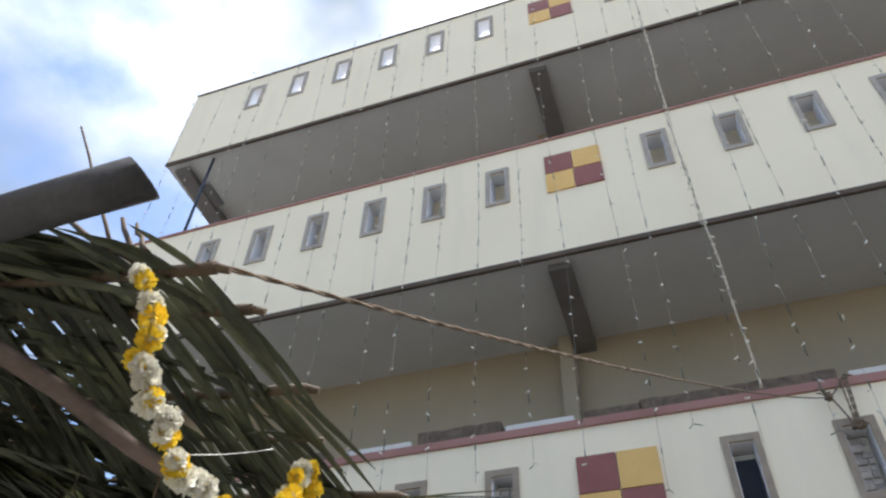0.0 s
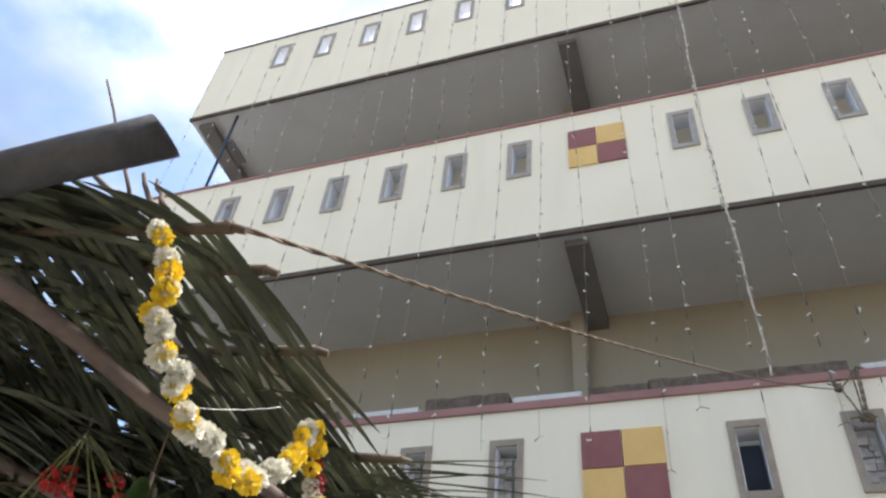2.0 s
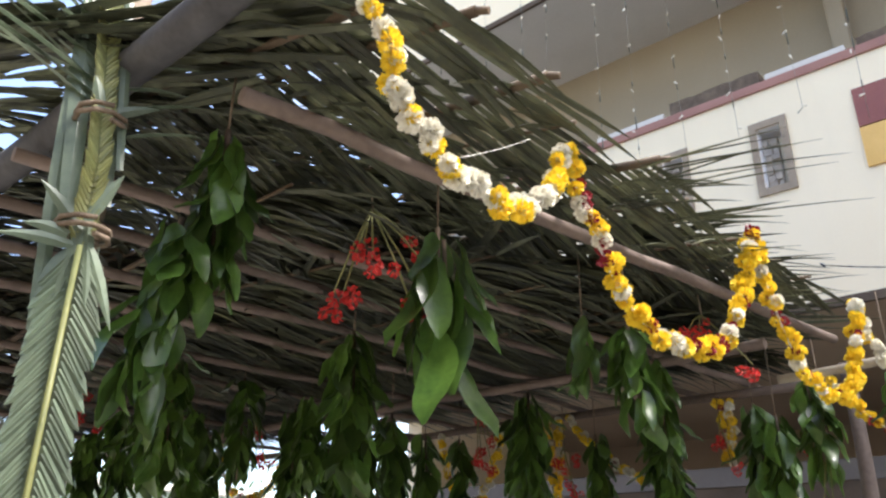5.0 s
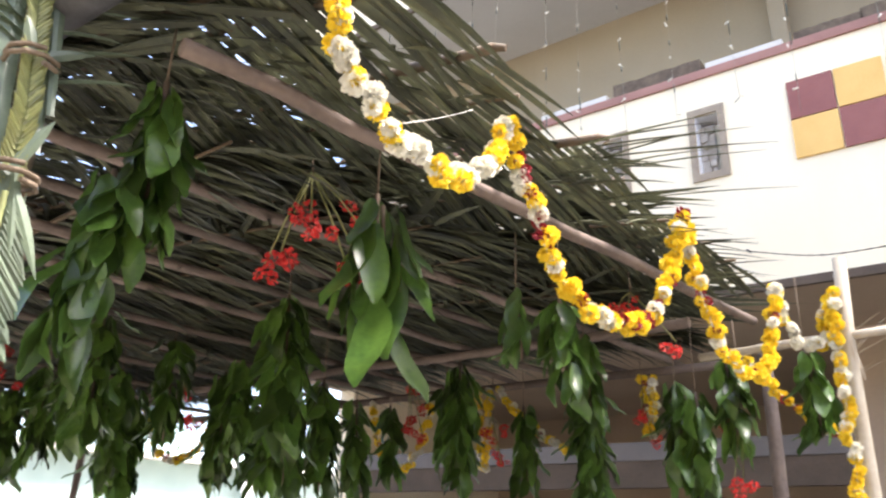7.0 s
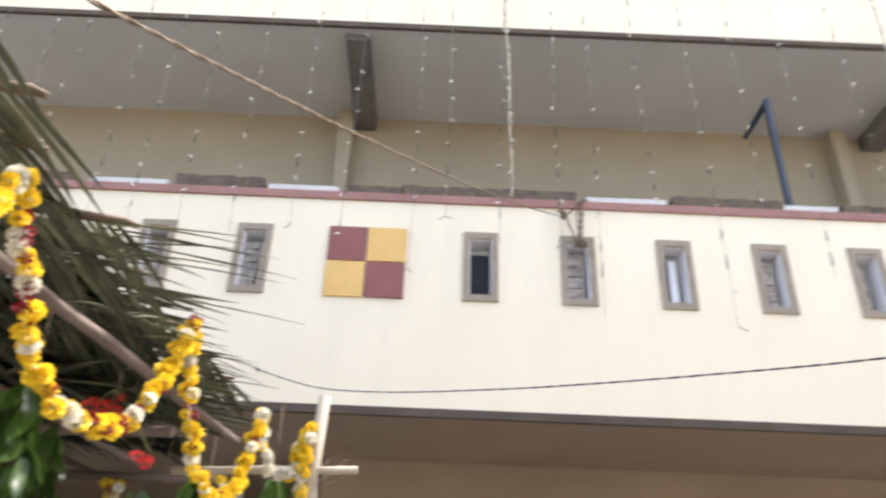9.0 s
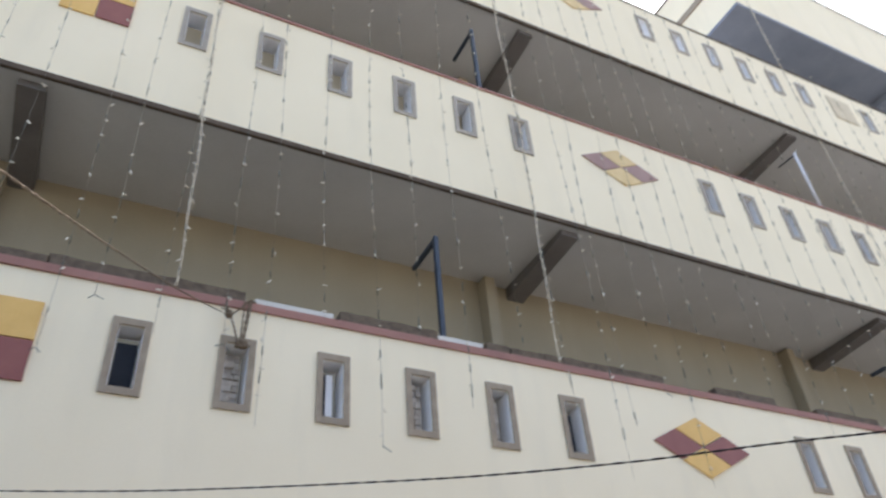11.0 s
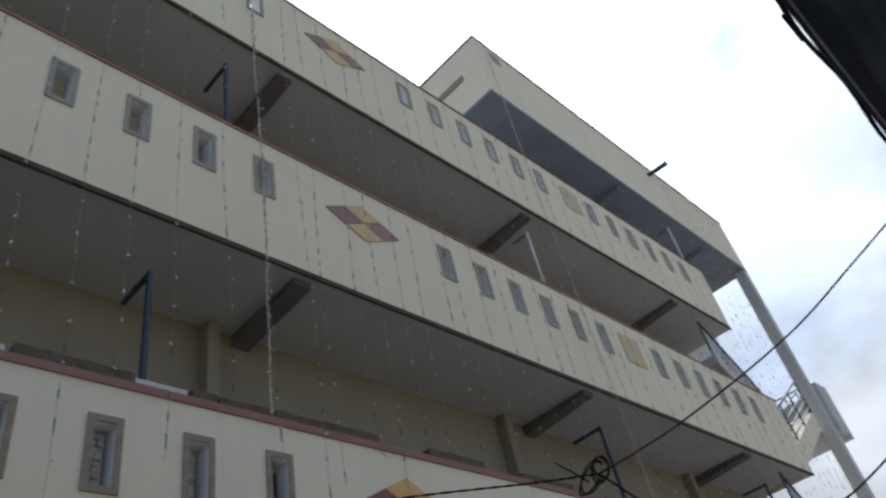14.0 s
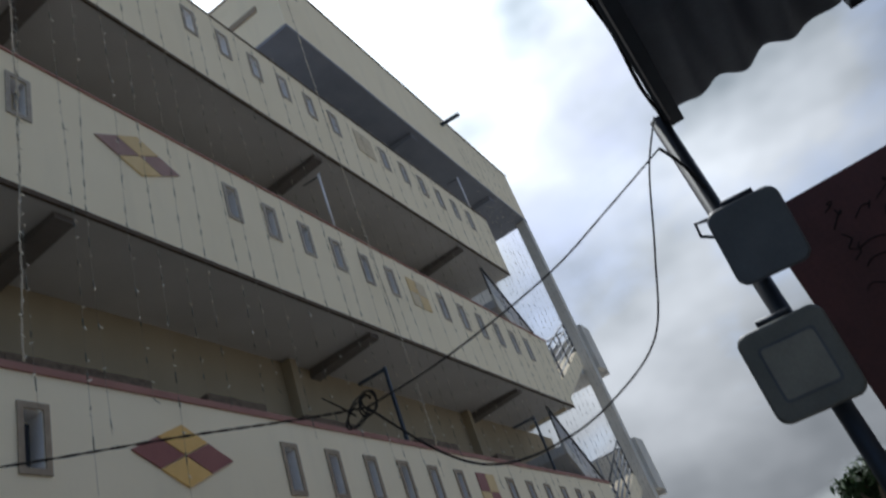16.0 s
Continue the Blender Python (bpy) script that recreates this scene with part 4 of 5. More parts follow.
def garland(label, pts, mixes, seed, step=0.029, size=1.0):
    """Blossoms threaded along pts; mixes gives (share of white, share of red) from end to end."""
    rg = random.Random(seed)
    g = tagged(empty("flower_garland", pts[0]), label, "garland", "flower garlands")
    o = Vector(pts[0])
    part("thread", tube(bmesh.new(), [Vector(p) - o for p in pts], 0.0025, 4), M_THREAD, g)
    lens = [0]
    for a, b in zip(pts, pts[1:]):
        lens.append(lens[-1] + (Vector(b) - Vector(a)).length)
    s = 0.0
    while s < lens[-1]:
        i = max(k for k in range(len(lens) - 1) if lens[k] <= s)
        p = Vector(pts[i]).lerp(Vector(pts[i + 1]), (s - lens[i]) / max(1e-6, lens[i + 1] - lens[i]))
        w, r = mixes[min(len(mixes) - 1, int(s / lens[-1] * len(mixes)))]
        q = rg.random()
        me = rg.choice(WHITE) if q < w else (ROSE[0] if q < w + r else rg.choice(MARI))
        f = part_of("flower", me, None, g)
        f.location = p - o + Vector((rg.uniform(-1, 1), rg.uniform(-1, 1), rg.uniform(-1, 1))) * 0.011
        f.rotation_euler = (rg.uniform(0, 6), rg.uniform(0, 6), rg.uniform(0, 6))
        sc = rg.uniform(0.75, 1.08) * size
        f.scale = (sc, sc, sc)
        s += step * rg.uniform(0.7, 1.1) * (0.75 if me is ROSE[0] else 1) * size


def swag(a, b, drop, n=24, power=2.8):
    """A deep hanging bow between two hooks."""
    a, b = Vector(a), Vector(b)
    return [a.lerp(b, i / n) - Vector((0, 0, drop * (1 - abs(2 * i / n - 1) ** power))) for i in range(n + 1)]


H = [(-0.165, -4.055, 2.475), (-0.185, -3.54, 2.485), (-0.10, -2.85, 2.535), (-0.015, -2.33, 2.475), (0.10, -2.21, 2.45)]
garland("garland of yellow marigolds and cream blossoms under the thatch edge", swag(H[0], H[1], 0.185, 22), [(0.35, 0), (0.6, 0), (0.7, 0), (0.35, 0), (0.75, 0), (0.6, 0)], 1, 0.026, 0.74)
garland("garland of yellow marigolds with deep red roses", swag(H[1], H[2], 0.33, 26), [(0.16, 0.38)] * 4, 2, 0.021, 0.74)
garland("garland of yellow marigolds with few cream blossoms", swag(H[2], H[3], 0.325, 26), [(0.12, 0.2), (0.1, 0.08), (0.05, 0.05)], 3, 0.022, 0.75)
garland("short garland of cream and yellow blossoms", swag(H[3], H[4], 0.165, 14), [(0.7, 0.02)], 4, 0.022, 0.72)
garland("hanging garland of cream and yellow blossoms by the bamboo post", [(0.118, -2.25, 2.45), (0.114, -2.255, 2.15), (0.108, -2.255, 1.75)], [(0.45, 0.02)], 5, 0.022, 0.72)
for i, (a, b, d) in enumerate((((-0.19, -2.0, 2.33), (0.06, -2.0, 2.08), 0.03), ((-2.19, -1.6, 2.41), (-1.80, -1.6, 2.41), 0.34), ((-1.53, -1.6, 2.41), (-1.47, -1.6, 2.41), 0.36), ((-1.42, -1.6, 2.41), (-1.05, -1.6, 2.12), 0.04), ((-0.72, -1.6, 2.40), (-0.68, -1.6, 2.40), 0.24), ((-3.3, -2.2, 2.41), (-2.9, -2.0, 2.41), 0.3))):
    garland("faded yellow and cream garland deep under the canopy", swag(a, b, d, 14), [(0.3, 0.1)], 20 + i, 0.024, 0.75)

thread = tagged(part("loose_thread", tube(bmesh.new(), sag((-0.18, -3.86, 2.325), (-0.18, -3.66, 2.45), 0.004, 8), 0.0007, 4), M_THREAD), "loose white thread tied between garland and thatch", "thread")
bm = bmesh.new()
for i in range(16):
    leaflet(bm, Vector((0.14 + rng.uniform(-0.02, 0.03), -2.2, 2.30 + rng.uniform(-0.12, 0.05))), Vector((rng.uniform(-0.3, 0.9), rng.uniform(-0.3, 0.3), rng.uniform(0.2, 1.0))), rng.uniform(0.08, 0.2), 0.006, 0.02)
tagged(part("dry_straw", bm, M_BAMBOO), "pale dry straw ends sticking from the corner lashing", "straw", kind="stuff")

# ---- hanging leaf bunches and scarlet blossoms ----
def mango_leaf(seed, L=0.19, W=0.058):
    rg = random.Random(seed)
    bm = bmesh.new()
    rows = []
    curl = rg.uniform(-0.05, 0.06)
    for i in range(8):
        f = i / 7
        w = W * (math.sin(math.pi * min(1, f * 0.96 + 0.02)) ** 0.75) * 0.5
        c = Vector((curl * f * f + 0.004 * math.sin(f * 9 + seed), 0.010 * math.sin(f * 5 + seed), -L * f))
        rows.append([bm.verts.new(c + Vector((0.35 * w + 0.003 * math.sin(f * 17 + seed), -w, 0))), bm.verts.new(c), bm.verts.new(c + Vector((0.35 * w + 0.003 * math.sin(f * 15), w, 0)))])
    for a, b in zip(rows, rows[1:]):
        for k in (0, 1):
            fc = bm.faces.new((a[k], a[k + 1], b[k + 1], b[k]))
            fc.smooth = True
    me = bpy.data.meshes.new("leaf")
    bm.to_mesh(me)
    bm.free()
    me.materials.append(M_MANGO)
    return me


LEAF_LONG = [mango_leaf(s) for s in range(4)]
LEAF = [mango_leaf(s, 0.145, 0.056) for s in range(4, 9)]


def leaf_bunch(axes, seed, size=1.0, leaves=LEAF):
    """Leaves drooping round one or more twigs; each axis is (top, bottom, number of leaves)."""
    rg = random.Random(seed)
    o = Vector(axes[0][0])
    b = tagged(empty("leaf_bunch", o), "hanging bunch of glossy green mango leaves under the canopy", "leaf bunch", "leaf bunches")
    part("hanging_string", tube(bmesh.new(), [(0, 0, 2.565 - o.z), (0, 0, 0)], 0.0022, 4), M_ROPE, b)
    for top, bottom, n in axes:
        a0, a1 = Vector(top) - o, Vector(bottom) - o
        part("twig", tube(bmesh.new(), [a0, a0.lerp(a1, 0.45) + Vector((0.006, 0, 0)), a0.lerp(a1, 0.8)], 0.0055, 5, 0.003), M_BARK, b)
        for i in range(n):
            l = part_of("leaf", leaves[rg.randrange(len(leaves))], M_MANGO, b)
            a = rg.uniform(0, 6.28)
            c = a0.lerp(a1, 0.68 * i / n)
            l.location = c + Vector((math.cos(a), math.sin(a), 0)) * 0.035 * size * rg.random()
            l.rotation_euler = (rg.uniform(-0.25, 0.25), -rg.choice((rg.uniform(0.02, 0.3), rg.uniform(0.02, 0.3), rg.uniform(0.3, 0.8))), a)
            k = rg.uniform(0.65, 1.15) * size
            l.scale = (k, k * rg.uniform(0.85, 1.15), k)


leaf_bunch((((-0.55, -4.01, 2.45), (-0.64, -3.96, 2.14), 54), ((-0.62, -4.03, 2.30), (-0.70, -4.03, 1.94), 50)), 40, 0.78)
leaf_bunch((((-0.50, -3.535, 2.42), (-0.51, -3.52, 2.05), 13), ((-0.47, -3.55, 2.38), (-0.47, -3.55, 2.22), 7)), 41, 1.08, LEAF_LONG)
# each further bunch: place of its top, length, leaves, size of the leaves
for i, (x, y, z, L, n, q) in enumerate((
        (-0.42, -2.90, 2.36, 0.30, 30, 0.72), (-0.27, -2.0, 2.36, 0.36, 36, 0.78), (0.0, -2.1, 2.34, 0.34, 26, 0.75), (-0.56, -1.68, 2.36, 0.52, 46, 0.9), (-0.47, -1.72, 2.30, 0.5, 40, 0.85),
        (-0.9, -1.76, 2.38, 0.6, 56, 0.95), (-0.82, -1.9, 2.34, 0.5, 40, 0.9), (-1.27, -2.13, 2.42, 0.62, 50, 0.95), (-1.2, -1.75, 2.3, 0.45, 34, 0.85), (-1.18, -3.14, 2.42, 0.5, 50, 0.9),
        (-1.3, -3.0, 2.36, 0.6, 50, 0.95), (-1.55, -2.6, 2.3, 0.5, 44, 0.9), (-1.75, -2.2, 2.3, 0.46, 34, 0.85), (-2.28, -2.48, 2.42, 0.58, 56, 1.0), (-2.1, -2.35, 2.34, 0.5, 44, 0.95),
        (-1.8, -3.35, 2.42, 0.5, 44, 0.9), (-3.02, -2.45, 2.42, 0.62, 60, 1.05), (-3.57, -2.78, 2.42, 0.55, 56, 1.05), (-3.2, -3.2, 2.42, 0.42, 36, 0.95), (-2.35, -3.1, 2.42, 0.45, 36, 0.9),
        (-1.9, -1.8, 2.34, 0.42, 30, 0.85), (-0.62, -2.35, 2.4, 0.3, 20, 0.75), (-2.6, -2.0, 2.36, 0.45, 36, 0.9), (-0.52, -2.95, 2.38, 0.24, 14, 0.6), (-2.65, -2.75, 2.42, 0.55, 46, 0.95), (-2.0, -2.62, 2.42, 0.5, 40, 0.9), (-2.9, -2.95, 2.42, 0.5, 40, 0.95), (-1.95, -2.98, 2.42, 0.46, 36, 0.85), (-2.5, -2.28, 2.4, 0.5, 40, 0.9), (-3.35, -2.35, 2.42, 0.55, 44, 1.0), (-1.5, -1.9, 2.38, 0.4, 30, 0.8))):
    leaf_bunch((((x, y, z), (x + 0.02, y, z - L), int(n * 1.3)),), 60 + i, q * 1.1)

BLOSSOM = [ruffle(s, 0.019, 8, 4) for s in (8, 9)]
for me in BLOSSOM:
    me.materials.append(M_FLAME)


def blossom_bunch(x, y, z, n, seed, spread=0.075):
    rg = random.Random(seed)
    b = tagged(empty("blossom_bunch", (x, y, z)), "hanging bunch of small scarlet blossoms on thin green stalks", "flower bunch", "blossom bunches")
    part("thread", tube(bmesh.new(), [(0, 0, 2.49 - z), (0.004, 0.002, 0.0)], 0.002, 4), M_ROPE, b)
    for k in range(max(3, n // 3)):
        tip = Vector((rg.gauss(0, spread * 0.7), rg.gauss(0, spread * 0.7), -rg.uniform(0.0, 0.23)))
        part("stalk", tube(bmesh.new(), [(0, 0, 0.02), tip * 0.5 + Vector((0, 0, 0.02)), tip], 0.0022, 4), M_FRESHPALM, b)
        for i in range(3):
            f = part_of("blossom", BLOSSOM[(i + k) % 2], M_FLAME, b)
            f.location = tip + Vector((rg.gauss(0, 0.013), rg.gauss(0, 0.013), rg.uniform(-0.03, 0.02)))
            f.rotation_euler = (rg.uniform(0, 6), rg.uniform(0, 6), rg.uniform(0, 6))
            q = rg.uniform(0.55, 1.1)
            f.scale = (q, q, q * 1.4)


for i, (x, y, z, n) in enumerate(((-0.60, -3.63, 2.44, 26), (-0.34, -2.62, 2.41, 8), (-1.75, -1.85, 2.42, 20), (-1.42, -1.65, 2.26, 18), (-3.3, -2.95, 2.55, 24), (-0.24, -1.97, 2.16, 8), (-2.0, -2.9, 2.3, 10), (-0.72, -1.62, 2.3, 8))):
    blossom_bunch(x, y, z, n, 70 + i)

# ---- ropes and cables ----
def twisted(bm, pts, r, strands=2, turn=1.0, sides=5):
    pts = [Vector(p) for p in pts]
    for q in range(strands):
        out = []
        for i, p in enumerate(pts):
            d = (pts[min(i + 1, len(pts) - 1)] - pts[max(i - 1, 0)]).normalized()
            u = d.orthogonal().normalized()
            v = d.cross(u)
            a = i * turn + 2 * math.pi * q / strands
            out.append(p + (u * math.cos(a) + v * math.sin(a)) * r * 0.6)
        tube(bm, out, r * 0.62, sides)
    return bm


KNOT = (1.36, -0.07, 4.64)
rope = tagged(empty("coir_rope"), "brown twisted coir rope stretched from canopy to parapet", "rope")
part("rope_line", twisted(bmesh.new(), sag((-0.13, -3.99, 2.545), KNOT, 0.065, 300), 0.0040, 2, 0.8), M_ROPE, rope)
bm = bmesh.new()
for x0, x1 in ((1.385, 1.45), (1.465, 1.455), (1.495, 1.465), (1.51, 1.475)):
    top = Vector((x0, -0.04, 4.64 if x0 < 1.4 else 4.80))
    twisted(bm, [top.lerp(Vector((x1, -0.05, 4.42)), k / 24) + Vector((0, -0.012 * math.sin(math.pi * k / 24), 0)) for k in range(25)], 0.006, 2, 0.9)
twisted(bm, [Vector((1.365 + 0.13 * k / 20, -0.05, 4.645 + 0.155 * k / 20 - 0.01 * math.sin(math.pi * k / 20))) for k in range(21)], 0.006, 2, 0.9)
tube(bm, [(1.50, -0.035, 4.812), (1.62, 0.03, 4.822), (1.76, 0.03, 4.818)], 0.008, 5)
part("rope_hank", bm, M_ROPE, rope)
bm = bmesh.new()
tube(bm, [(1.465 + 0.040 * math.cos(k * 1.3), -0.055 - 0.002 * k, 4.425 + 0.028 * math.sin(k * 1.9)) for k in range(22)], 0.010, 5)
part("rope_tangle", bm, M_ROPE, rope)
bm = bmesh.new()
tube(bm, [(1.36 + 0.02 * math.cos(k * 1.5), -0.07 + 0.02 * math.sin(k * 1.5), 4.63 + 0.003 * k) for k in range(14)], 0.010, 5)
for q in ((-0.05, 0.07), (-0.03, 0.09), (-0.06, 0.03)):
    tube(bm, [(1.36, -0.07, 4.65), (1.36 + q[0] * 0.6, -0.09, 4.65 + q[1] * 0.5), (1.36 + q[0], -0.08, 4.65 + q[1])], 0.006, 5, 0.004)
part("rope_knot", bm, M_ROPE, rope)

HUB = (3.36, -4.42, 3.135)
COIL = (2.675, -3.443, 2.537)
SLACK = (COIL, (2.78, -3.558, 2.368), (2.869, -3.656, 2.297), (2.985, -3.783, 2.303), (3.115, -3.94, 2.371), (3.245, -4.12, 2.52), (3.296, -4.238, 2.777), (3.326, -4.356, 3.064), (3.39, -4.46, 3.27))
cable = tagged(empty("power_cable"), "black power cable slung between facade and lamp pole", "cable")
def smooth(ps, n=10):
    out = []
    for i in range(len(ps) - 1):
        p0, p1, p2, p3 = ps[max(i - 1, 0)], ps[i], ps[i + 1], ps[min(i + 2, len(ps) - 1)]
        for k in range(n):
            t = k / n
            out.append(0.5 * ((2 * p1) + (p2 - p0) * t + (2 * p0 - 5 * p1 + 4 * p2 - p3) * t * t + (3 * p1 - p0 - 3 * p2 + p3) * t ** 3))
    return out + [ps[-1]]


part("cable_run", twisted(bmesh.new(), smooth([Vector(p) for p in ((-0.62, -0.005, 3.45), (-0.2, -0.31, 3.245), (0.24, -0.77, 3.075), (0.76, -1.33, 2.918), (1.14, -1.75, 2.815), (1.52, -2.17, 2.722), (1.80, -2.48, 2.66), (2.10, -2.80, 2.612), (2.35, -3.09, 2.578), (2.55, -3.30, 2.552), COIL)], 24), 0.0031, 2, 0.9), M_BLACK, cable)
part("cable_run", tube(bmesh.new(), smooth([Vector(p) for p in (COIL, (2.862, -3.648, 2.636), (3.10, -3.955, 2.815), (3.255, -4.193, 2.987), HUB)], 12), 0.0031, 6), M_BLACK, cable)
part("slack_loop", tube(bmesh.new(), smooth([Vector(p) for p in SLACK]), 0.0033, 6), M_BLACK, cable)
part("wall_hook", tube(bmesh.new(), [(-0.62, 0.0, 3.46), (-0.62, -0.03, 3.45), (-0.60, -0.03, 3.43)], 0.006, 6), M_IRON, cable, "small iron hook on the facade")
part("tail", tube(bmesh.new(), smooth([Vector(p) for p in (HUB, (3.37, -4.455, 3.04), (3.37, -4.475, 2.92))]), 0.006, 5), M_BLACK, cable)
SWAY = Vector((0.55, -0.32, 0))
bm = bmesh.new()
for i in range(5):
    w, h = (0.0225 + 0.0034 * i, 0.030 + 0.004 * i) if i < 3 else (0.041 + 0.0055 * (i - 3), 0.046)
    c = Vector(COIL) + SWAY * (0.01 if i < 3 else -0.034) + Vector((0, 0, 0.012 if i < 3 else -0.004))
    tube(bm, [c + SWAY.normalized() * w * math.cos(a) + Vector((0.004 * i - 0.008, 0.005 * i - 0.01, h * math.sin(a + 0.25 * i))) for a in (2 * math.pi * k / 20 for k in range(21 if i < 3 else 18))], 0.0028, 5)
tube(bm, [Vector(COIL) + SWAY * -0.06 + Vector((0, 0, -0.02)), Vector(COIL) + SWAY * -0.13 + Vector((0, 0, 0.015)), Vector(COIL) + SWAY * -0.19 + Vector((0, 0, 0.04))], 0.003, 5, 0.002)
part("coil", bm, M_BLACK, cable)

# ---- lamp pole, flood lamps and tin roof ----
PX, PY = 3.44, -4.465
pole("lamp_pole", [(PX, PY, 0), (PX, PY, 1.6), (PX, PY, 3.28)], 0.03, 0.03, M_POLE, "dark painted steel pole carrying two flood lamps", "pole", 12, 0.0, "steel poles")


def rounded(bm, w, h, r, y0, y1, inset=0.0):
    """A plate with rounded corners between y0 and y1; the y0 face may be inset."""
    ring = []
    for cx, cz, a0 in ((w - r, h - r, 0), (r - w, h - r, 90), (r - w, r - h, 180), (w - r, r - h, 270)):
        ring += [(cx + r * math.cos(radians(a0 + k * 18)), cz + r * math.sin(radians(a0 + k * 18))) for k in range(6)]
    k = 1 - inset
    f = [bm.verts.new((x * k, y0, z * k)) for x, z in ring]
    m = [bm.verts.new((x, y0 + (0.012 if inset else 0), z)) for x, z in ring] if inset else f
    b = [bm.verts.new((x * k, y1, z * k)) for x, z in ring]
    n = len(ring)
    bm.faces.new(f)
    bm.faces.new(b[::-1])
    for p, q in ((f, m), (m, b)) if inset else ((f, b),):
        for i in range(n):
            bm.faces.new((p[i], q[i], q[(i + 1) % n], p[(i + 1) % n])).smooth = True
    return bm


def flood_lamp(m, w, h, glazed):
    f = tagged(empty("flood_lamp"), "grey square flood lamp with rounded corners on a steel pole" if glazed else "dark grey flood lamp seen from its plain back", "flood lamp", "flood lamps")
    f.matrix_world = m
    part("housing", rounded(bmesh.new(), w, h, 0.036, -0.035, 0.03, 0.06), M_LAMPGREY if glazed else M_LAMPBOX, f)
    if glazed:
        part("glass", rounded(bmesh.new(), w * 0.6, h * 0.55, 0.012, -0.039, -0.036), M_LAMPGLASS, f, "dull square glass")
        part("rim", rounded(bmesh.new(), w * 0.66, h * 0.61, 0.014, -0.0375, -0.0355), M_LAMPBOX, f)
    part("bracket", boxm(-0.02, 0.02, 0.03, 0.10, -0.06, 0.06), M_POLE, f)
    part("hinge", tube(bmesh.new(), [(-0.05, 0.0, h + 0.008), (0.05, 0.0, h + 0.008)], 0.012, 8), M_POLE, f)
    if not glazed:
        part("handle", tube(bmesh.new(), [(w * k, 0, h * q) for k, q in ((-0.9, 0.9), (-1.28, 0.95), (-1.3, 0.6), (-0.9, 0.4))], 0.006, 6), M_POLE, f)


flood_lamp(pose(PX - 0.11, -4.525, 2.675, 14, 4, -90), 0.112, 0.125, False)
flood_lamp(pose(PX - 0.11, -4.43, 2.285, 12, 2, -90), 0.126, 0.136, True)

roof = tagged(empty("awning", (0, -0.095, 0.021)), "dark corrugated awning sheet seen from beneath", "awning")
bm = bmesh.new()
ny = 60
rows = []
for i in range(ny + 1):
    y = -4.44 - 0.63 * i / ny
    rows.append([[bm.verts.new((x + (0.02 * math.sin(i * 0.31) if k == 3 else 0), y, 3.295 + 0.012 * math.sin(2 * math.pi * i / 15) + dz)) for k, x in enumerate((0.9, 1.8, 2.7, 3.49))] for dz in (0, 0.004)])
for a, b in zip(rows, rows[1:]):
    for k in range(3):
        bm.faces.new((a[0][k], a[0][k + 1], b[0][k + 1], b[0][k])).smooth = True
        bm.faces.new((a[1][k], b[1][k], b[1][k + 1], a[1][k + 1])).smooth = True
    bm.faces.new((a[0][3], a[1][3], b[1][3], b[0][3]))
part("corrugated_sheet", bm, M_TIN, roof)
part("edge_rail", boxm(0.9, 3.47, -4.45, -4.39, 3.225, 3.285, bevel=0.004), M_POLE, roof)
part("conduit", tube(bmesh.new(), [(0.9, -4.405, 3.214), (3.40, -4.405, 3.214)], 0.0035, 6), M_RAIL, roof, "thin pale conduit")
part("edge_cable", tube(bmesh.new(), smooth([Vector((0.9 + 0.28 * k, -4.385 + 0.006 * (-1) ** k, 3.235 + 0.012 * math.sin(k * 2.1))) for k in range(10)]), 0.007, 5), M_BLACK, roof)
part("cable_loop", tube(bmesh.new(), [(2.55 + 0.05 * math.cos(a), -4.375, 3.245 + 0.03 * math.sin(a)) for a in (k * 0.5 for k in range(14))], 0.006, 5), M_BLACK, roof)
part("bracket", boxm(3.36, 3.44, -5.12, -5.06, 3.22, 3.36, bevel=0.005), M_POLE, roof)
part("back_rail", boxm(0.9, 3.42, -5.07, -5.03, 3.31, 3.35), M_POLE, roof)
pole("awning_post", [(1.0, -5.15, 0), (1.0, -5.15, 3.35)], 0.025, 0.025, M_POLE, "dark steel awning post", "pole", 10, 0.0, "steel poles")

board = tagged(empty("maroon_board", (4.4, -4.60, 0)), "faded maroon painted sheet wall with dark scratches beside the lamp pole", "board")
part("sheet", boxm(0, 0.05, -3.0, 0.0, 0.0, 3.17, bevel=0.01), M_BOARD, board)
rng = random.Random(77)
for k in range(16):
    y, z = rng.uniform(-0.75, -0.12), rng.uniform(2.6, 3.05)
    pts = [Vector((-0.002, y, z))]
    for q in range(4):
        pts.append(pts[-1] + Vector((0, rng.uniform(-0.07, 0.05), rng.uniform(-0.05, 0.04))))
    part("scratch", tube(bmesh.new(), smooth(pts, 4), 0.003, 4), M_BLACK, board)

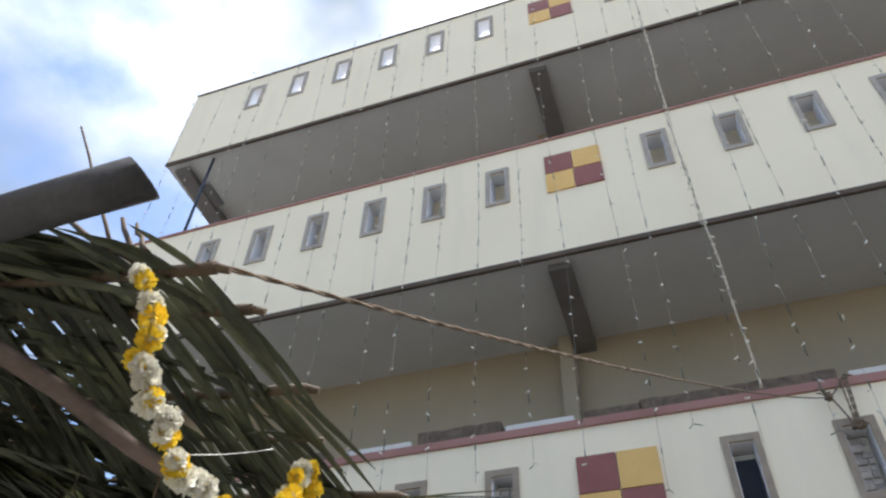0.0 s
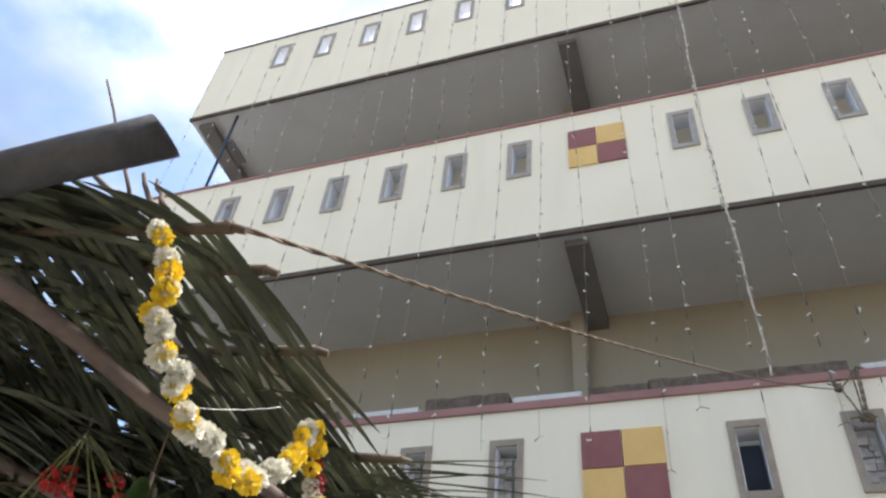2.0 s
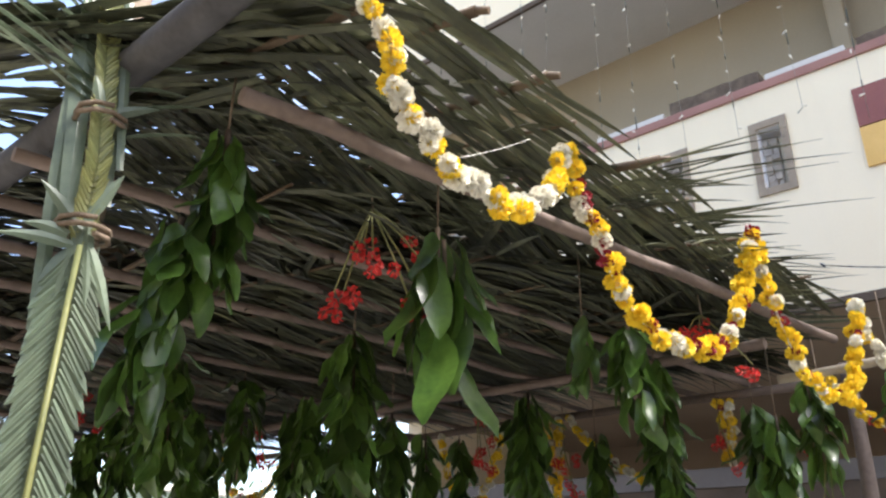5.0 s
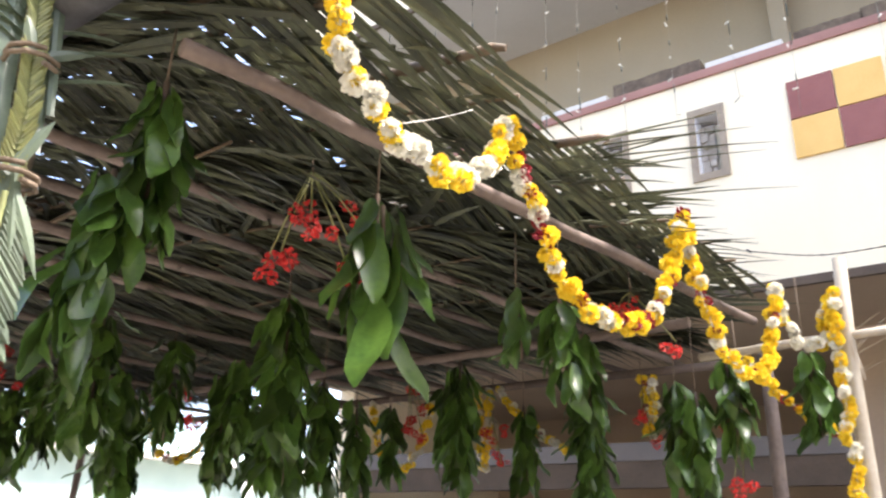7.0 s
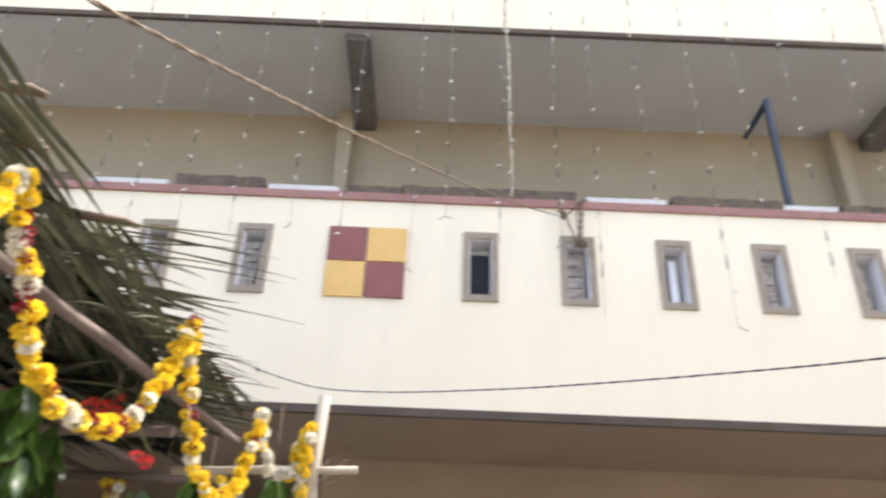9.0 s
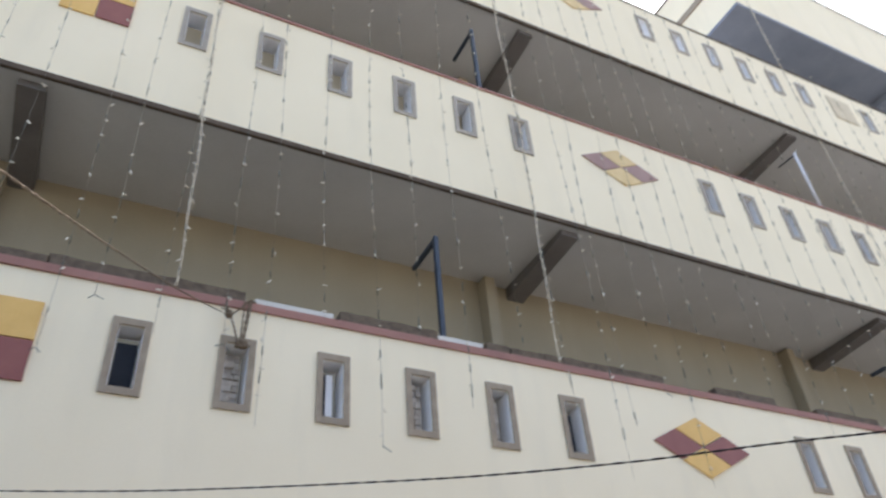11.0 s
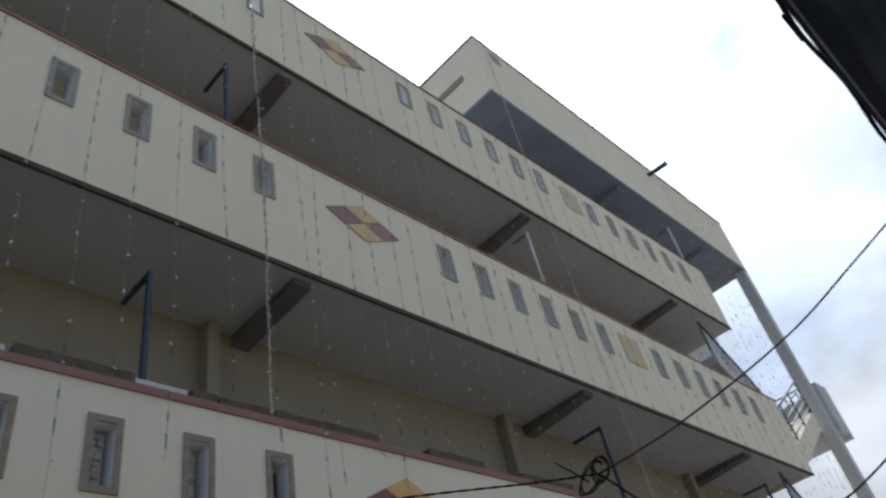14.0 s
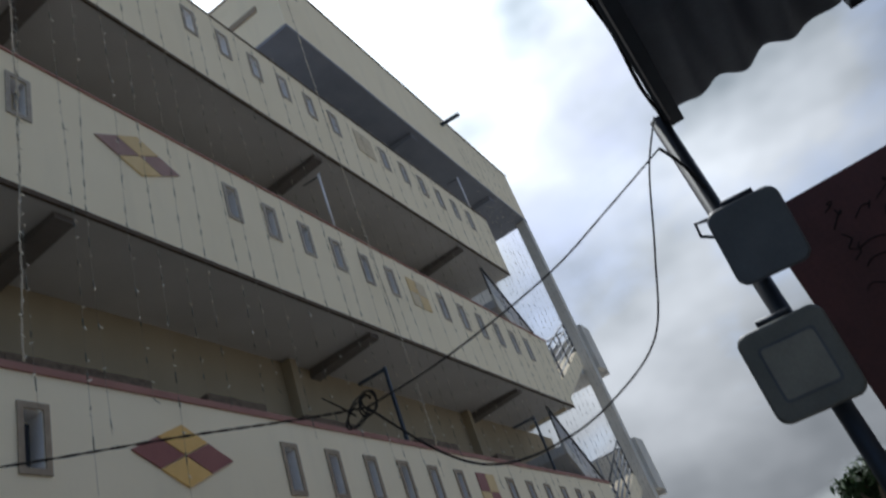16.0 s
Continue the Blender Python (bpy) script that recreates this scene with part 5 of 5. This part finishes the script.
# ---- ground floor front ----
door = tagged(empty("door_1", (0.68, 1.185, 0)), "dark brown framed doorway under the lowest balcony", "door", kind="structure")
for a in ((-0.62, -0.5, -0.06, 0.02, 0, 2.42), (0.5, 0.62, -0.06, 0.02, 0, 2.42), (-0.5, 0.5, -0.06, 0.02, 2.30, 2.42)):
    part("door_frame", boxm(*a, bevel=0.006), M_EDGE, door)
part("door_leaf", boxm(-0.5, 0.5, -0.02, 0.012, 0.01, 2.30), M_WOOD, door)
# unseen plain wall closing the lane behind the camera, added to block sky light
lane = part("wall_south_sky_blocker", boxm(-14, 12, -9.4, -9.0, 0, 5.5), M_WALL)
tagged(lane, "unseen plain beige wall added to block low sky light", "wall", kind="structure")

# ---- distance ----
house = tagged(empty("mint_house", (-16, 2, 0)), "pale mint green low house with white pillars", "house")
part("wall", boxm(-3, 0, -9, 12, 0, 3.3), M_MINT, house)
part("roof_slab", boxm(-3.3, 0.5, -9.3, 12.3, 3.3, 3.42), M_CONC, house)
for y in (-7, -3.5, 0, 3.5, 7, 10.5):
    part("pillar", tube(bmesh.new(), [(0.3, y, 0), (0.3, y, 3.3)], 0.14, 12), M_WHITE, house)


def tree(x, y, h, crown, seed, n=1400):
    rg = random.Random(seed)
    t = tagged(empty("tree", (x, y, 0)), "distant dark green leafy tree", "tree")
    bm = bmesh.new()
    tube(bm, [(0, 0, 0), (0.1, 0.05, h * 0.4), (0, 0.1, h * 0.7)], 0.22, 8, 0.1)
    tips = []
    for i in range(9):
        a = rg.uniform(0, 6.28)
        tip = Vector((math.cos(a) * crown * rg.uniform(0.4, 0.8), math.sin(a) * crown * rg.uniform(0.4, 0.8), h * rg.uniform(0.65, 0.98)))
        base = Vector((0.03, 0.05, h * rg.uniform(0.35, 0.65)))
        tube(bm, [base, base.lerp(tip, 0.5) + Vector((0, 0, 0.2)), tip], 0.08, 5, 0.02)
        tips.append(tip)
    part("trunk", bm, M_BARK, t)
    bm = bmesh.new()
    for i in range(n):
        c = rg.choice(tips) + Vector((rg.gauss(0, crown * 0.2), rg.gauss(0, crown * 0.2), rg.gauss(0, crown * 0.16)))
        d = Vector((rg.uniform(-1, 1), rg.uniform(-1, 1), rg.uniform(-1, 0.4)))
        leaflet(bm, c, d, rg.uniform(0.2, 0.36), 0.14, 0.03, segs=2)
    part("crown", bm, M_TREELEAF, t)


tree(24.5, -4.15, 4.3, 0.75, 3)
tree(-22, 9, 5.0, 2.2, 5)
